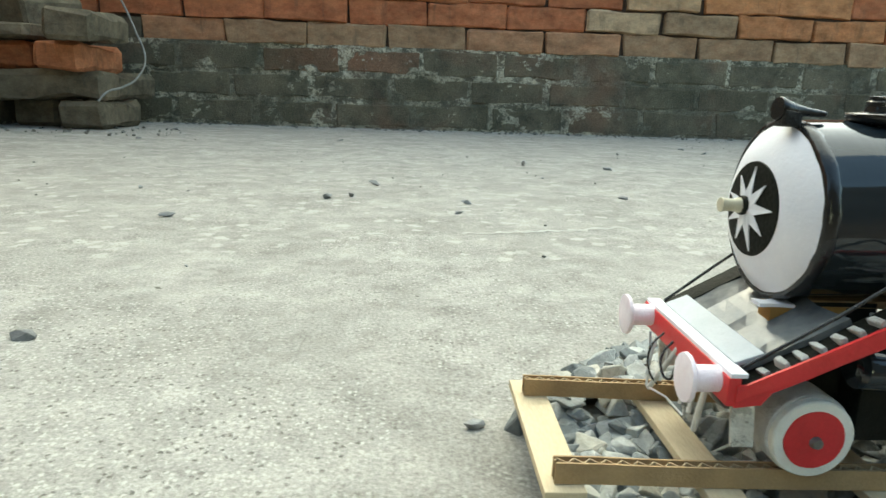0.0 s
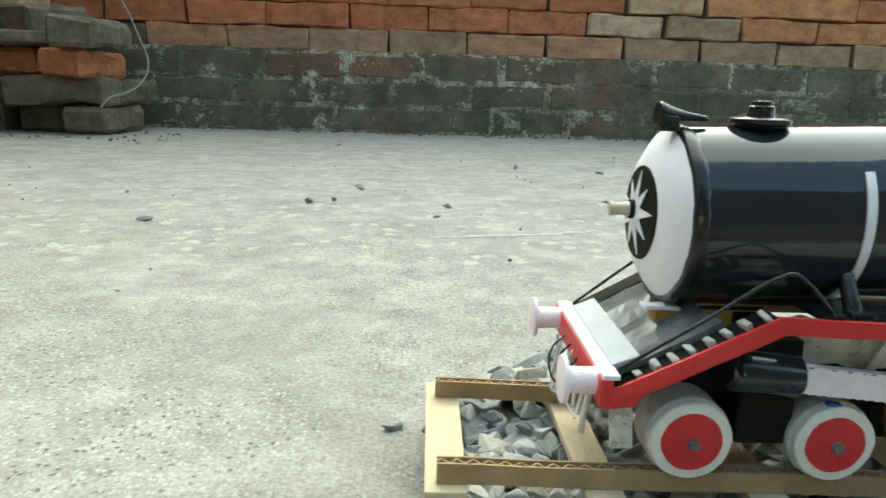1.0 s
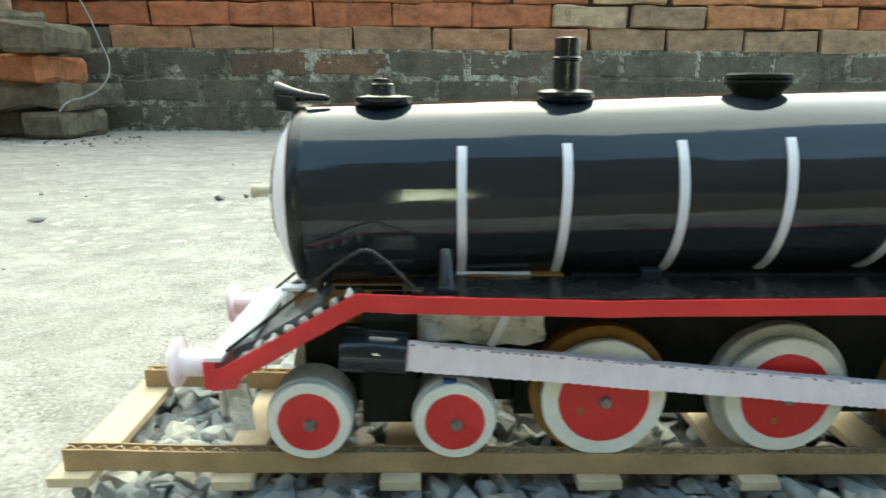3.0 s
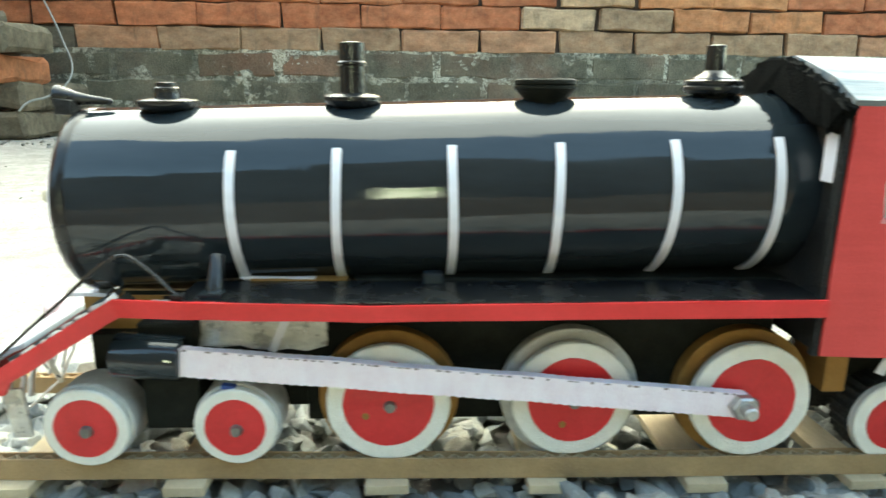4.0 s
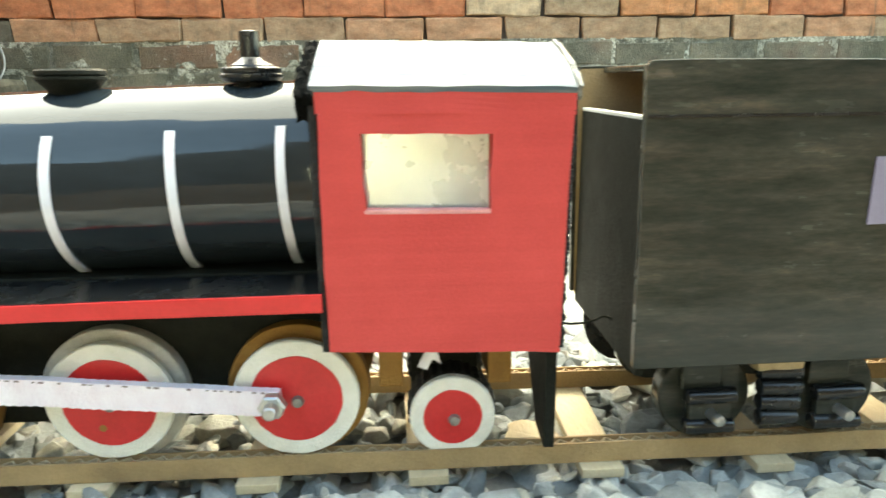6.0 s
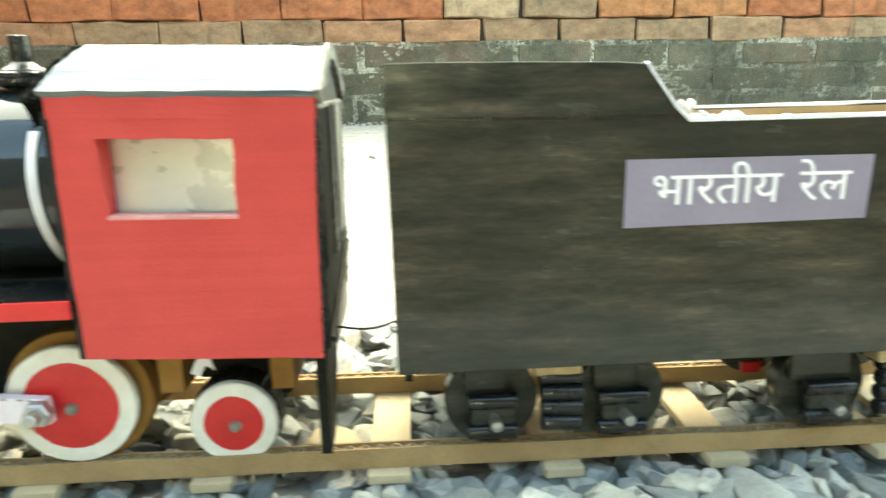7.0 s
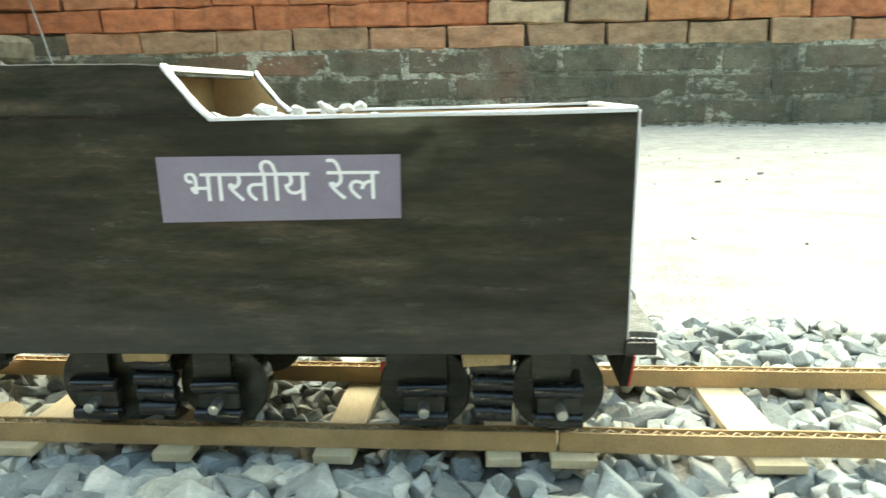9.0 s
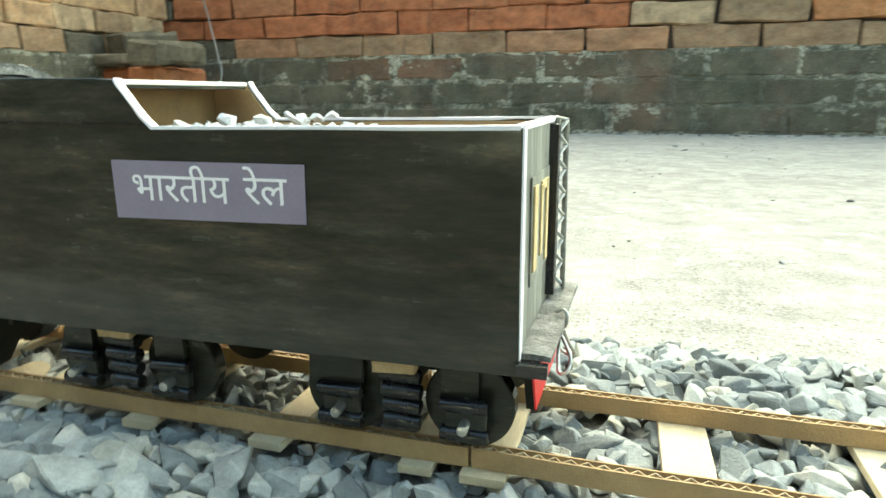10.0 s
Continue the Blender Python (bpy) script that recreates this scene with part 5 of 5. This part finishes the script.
part("cover_lip", box((0.4000, 0.0, 0.1231), (0.0012, 0.0606, 0.0014), bevel=0.0003), M_RIM, tender, "pale cut edge of the cover")
part("front_panel", box((0.3440, 0.0, 0.0780), (0.0022, 0.0608, 0.0650), bevel=0.0003), M_MATT, tender, "black front panel")
part("front_edge", box((0.3440, 0.0, 0.1110), (0.0024, 0.0600, 0.0010), bevel=0.0002), M_WIRE, tender, "pale top edge")
part("wheel_cover", roughen(slab([(0.3585 + 0.0125 * math.cos(a), 0.0400 + 0.0165 * math.sin(a)) for a in [k * math.pi / 14 for k in range(28)]], 0.0285, 0.0300), 0.0004, 200), M_BLACK, tender, "shiny black round board behind the front wheels")
part("rear_panel", roughen(box((0.5128, 0.0, 0.0820), (0.0020, 0.0608, 0.0590), bevel=0.0003), 0.0003, 120), M_SILVER, tender, "streaked grey rear panel")
part("tender_floor", box((0.4285, 0.0, 0.0505), (0.168, 0.0608, 0.0024)), M_MATT, tender)
part("under_frame", box((0.4285, 0.0, 0.0455), (0.160, 0.034, 0.0076), bevel=0.0005), M_MATT, tender, "dull black frame under the tender")
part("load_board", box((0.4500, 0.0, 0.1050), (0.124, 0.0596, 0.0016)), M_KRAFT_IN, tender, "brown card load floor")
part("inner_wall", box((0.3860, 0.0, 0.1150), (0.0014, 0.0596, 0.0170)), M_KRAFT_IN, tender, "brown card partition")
part("rear_top_edge", box((0.5132, 0.0, 0.1117), (0.0024, 0.0600, 0.0014), bevel=0.0002), M_WHITE, tender, "white painted rear edge")
plate = part("number_plate", box((0.5141, -0.0035, 0.0840), (0.0004, 0.0310, 0.0290), bevel=0.0001), M_SILVER, tender, "grey plate with pale gold bars")
for y, z, w, h in ((-0.0145, 0.0845, 0.0052, 0.0230), (-0.0040, 0.0850, 0.0032, 0.0200), (0.0060, 0.0835, 0.0040, 0.0240), (0.0010, 0.0945, 0.0110, 0.0026)):
    part("bar", box((0.5146, y, z), (0.0006, w, h), bevel=0.0002), M_GOLD, plate, "pale gold bar")
part("rear_post", box((0.5150, 0.0165, 0.0840), (0.0030, 0.0050, 0.0530), bevel=0.0004), M_BLACK, tender, "black upright board")
ladder = part("ladder", tube((0.5150, 0.0225, 0.0565), (0.5150, 0.0225, 0.1122), 0.0010, seg=10), M_DARKWIRE, tender, "zigzag wire ladder")
part("ladder_rail", tube((0.5178, 0.0265, 0.0565), (0.5172, 0.0265, 0.1108), 0.0009, seg=10), M_DARKWIRE, ladder)
zig = [(0.5150 if k % 2 else 0.5174, 0.0225 if k % 2 else 0.0265, 0.0580 + k * 0.0038) for k in range(15)]
wire(zig, 0.0008, "zigzag_wire", M_WIRE, ladder, smooth=False, seg=2)
part("ladder_hook", tube((0.5135, 0.0225, 0.1120), (0.5176, 0.0265, 0.1112), 0.0007, seg=8), M_DARKWIRE, ladder)
part("ladder_foot", tube((0.5135, 0.0205, 0.0572), (0.5176, 0.0235, 0.0572), 0.0005, seg=8), M_DARKWIRE, ladder)
part("rear_platform", roughen(box((0.5180, 0.0015, 0.0552), (0.0082, 0.0660, 0.0018), bevel=0.0002), 0.0005, 250, 2), M_ROUGHGREY, tender, "rough grey rear platform")
part("platform_edge", box((0.5175, -0.0330, 0.0525), (0.0080, 0.0030, 0.0034), bevel=0.0003), M_BLACK, tender)
part("rear_beam", plate_x([(-0.0290, 0.0480), (0.0290, 0.0480), (0.0240, 0.0372), (-0.0240, 0.0372)], 0.5172, 0.5177), M_REDTAPE, tender, "red rear beam")
part("beam_backing", plate_x([(-0.0290, 0.0480), (0.0290, 0.0480), (0.0240, 0.0372), (-0.0240, 0.0372)], 0.5150, 0.5172), M_MATT, tender, "black beam backing")
hook = wire([(0.5192, 0.000, 0.0570), (0.5217, -0.001, 0.0580), (0.5227, -0.002, 0.0550), (0.5210, -0.001, 0.0520), (0.5197, 0.002, 0.0470), (0.5217, 0.004, 0.0430), (0.5247, 0.001, 0.0440), (0.5234, -0.003, 0.0490), (0.5222, -0.005, 0.0530)], 0.00055, "coupling_hook", M_STEEL, tender, "bent steel wire hook")
wire([(0.5197, -0.004, 0.0540), (0.5227, -0.006, 0.0500), (0.5247, -0.009, 0.0450), (0.5227, -0.011, 0.0425), (0.5212, -0.008, 0.0450), (0.5210, -0.004, 0.0500)], 0.00055, "coupling_hook", M_STEEL, tender, "bent steel wire hook")
part("red_scrap", roughen(box((0.4490, -0.0060, 0.0340), (0.0060, 0.0020, 0.0036), bevel=0.0004), 0.0005, 250), M_REDTAPE, tender, "red card scrap under the tender")
wire([(0.3432, -0.010, 0.0535), (0.3405, -0.010, 0.0545), (0.3375, -0.011, 0.0538), (0.3320, -0.011, 0.0530), (0.3240, -0.010, 0.0536)], 0.00035, "chain", M_MATT, tender, "thin dark chain to the cab")


def bogie_wheel(x):
    for s in (-1, 1):
        z = rail_top(x) + 0.0129
        w = part("tender_wheel", lathe([(0.0010, s * 0.0212), (0.0126, s * 0.0212), (0.0130, s * 0.0208), (0.0130, s * 0.0160), (0.0122, s * 0.0156)], (x, 0, z), 'Y', 40), M_BRUSH, tender, "plain black wheel", smooth=40)
        part("axle_box", roughen(box((x, s * 0.0240, z - 0.0016), (0.0118, 0.0036, 0.0098), bevel=0.0008), 0.0004, 260), M_BRUSH, w)
        for up, lean in ((0.0016, 0.0002), (-0.0070, -0.0002)):
            roll = tube((x - 0.0070, s * 0.0254, z + up), (x + 0.0066, s * 0.0254, z + up + lean), 0.0022, seg=16, bevel=0.0003)
            part("axle_box_roll", roughen(roll, 0.0003, 350), M_BLACK, w, "black card roll", smooth=40)
        part("axle_tip", tube((x, s * 0.0235, z - 0.0032), (x + 0.0004, s * 0.0308, z - 0.0032), 0.0015, seg=14, bevel=0.0002), M_STEEL, w, "dull steel axle tip", smooth=40)
        part("wheel_guard", roughen(box((x - 0.0022, s * 0.0226, z + 0.0094), (0.0172 if 0.45 < x < 0.47 else 0.0112, 0.0024, 0.0125), bevel=0.0005), 0.0003, 250), M_BRUSH, w, "black hanging board")


for x in (0.3665, 0.4025, 0.4612, 0.4985):
    bogie_wheel(x)
for x in (0.3848, 0.4800):
    z = rail_top(x)
    for s in (-1, 1):
        spring = part("spring", tube((x - 0.0060, s * 0.0255, z + 0.0216), (x + 0.0058, s * 0.0255, z + 0.0214), 0.0023, seg=14, bevel=0.0003), M_BLACK, tender, "stack of black card rolls", smooth=40)
        for k in range(1, 4):
            part("spring_leaf", tube((x - 0.0058 + 0.0003 * k, s * (0.0257 + 0.0003 * (k % 2)), z + 0.0216 - k * 0.0045), (x + 0.0062 - 0.0002 * k, s * 0.0257, z + 0.0212 - k * 0.0045), 0.0023, seg=14, bevel=0.0003), M_BLACK, spring, "", smooth=40)
        part("bogie_block", roughen(box((x - 0.0014, s * 0.0250, z + 0.0252), (0.0128, 0.0062, 0.0050), ry=-3, bevel=0.0005), 0.0006, 350, 2), M_FLUTE, tender, "bare brown card block")
    part("bogie_beam", box((x, 0.0, z + 0.0240), (0.012, 0.050, 0.0060)), M_MATT, tender)

# sign on the tender's near side
sign = part("name_sign", roughen(slab([(0.3968, 0.0852), (0.4576, 0.0862), (0.4578, 0.1018), (0.3968, 0.1018)], -0.0337, -0.0333), 0.0002, 60), M_SIGN, tender, "mauve paper sign with white Hindi lettering")
for word, x0, x1, z0, z1 in (("\u092d\u093e\u0930\u0924\u0940\u092f", 0.4036, 0.4352, 0.0906, 0.1008), ("\u0930\u0947\u0932", 0.4396, 0.4526, 0.0909, 0.1010)):
    font = bpy.data.curves.new("lettering", 'FONT')
    font.body, font.size, font.extrude, font.resolution_u = word, 0.0125, 0.00008, 6
    tmp = new("lettering", font)
    bpy.context.view_layer.update()
    me = bpy.data.meshes.new_from_object(tmp.evaluated_get(bpy.context.evaluated_depsgraph_get()))
    bpy.data.objects.remove(tmp)
    bm = bmesh.new()
    bm.from_mesh(me)
    xs, ys = [v.co.x for v in bm.verts], [v.co.y for v in bm.verts]
    for v in bm.verts:
        v.co = (x0 + (v.co.x - min(xs)) / (max(xs) - min(xs)) * (x1 - x0), -0.0338 - v.co.z, z0 + (v.co.y - min(ys)) / (max(ys) - min(ys)) * (z1 - z0))
    part("lettering", bm, M_INK, sign, "white Hindi lettering")

# stones loaded in the tender
rnd = random.Random(9)
load = [(rnd.triangular(0.389, 0.470, 0.412), rnd.uniform(-0.026, 0.026), 0.1070 + rnd.uniform(0, 0.0018), rnd.uniform(0.0018, 0.0036)) for _ in range(230)]
load += [(rnd.uniform(0.45, 0.508), rnd.uniform(-0.026, 0.026), 0.1068, rnd.uniform(0.0016, 0.003)) for _ in range(90)]
load += [(0.4062, -0.012, 0.1095, 0.0046), (0.4165, -0.006, 0.1112, 0.0042), (0.4225, 0.004, 0.1110, 0.0040), (0.4290, 0.012, 0.1118, 0.0036), (0.4340, 0.020, 0.1112, 0.0034), (0.4375, 0.024, 0.1120, 0.0034), (0.4270, 0.022, 0.1105, 0.004)]
heap("tender_load", load, M_LOAD, "pale grey stone chips heaped in the tender", "gravel")
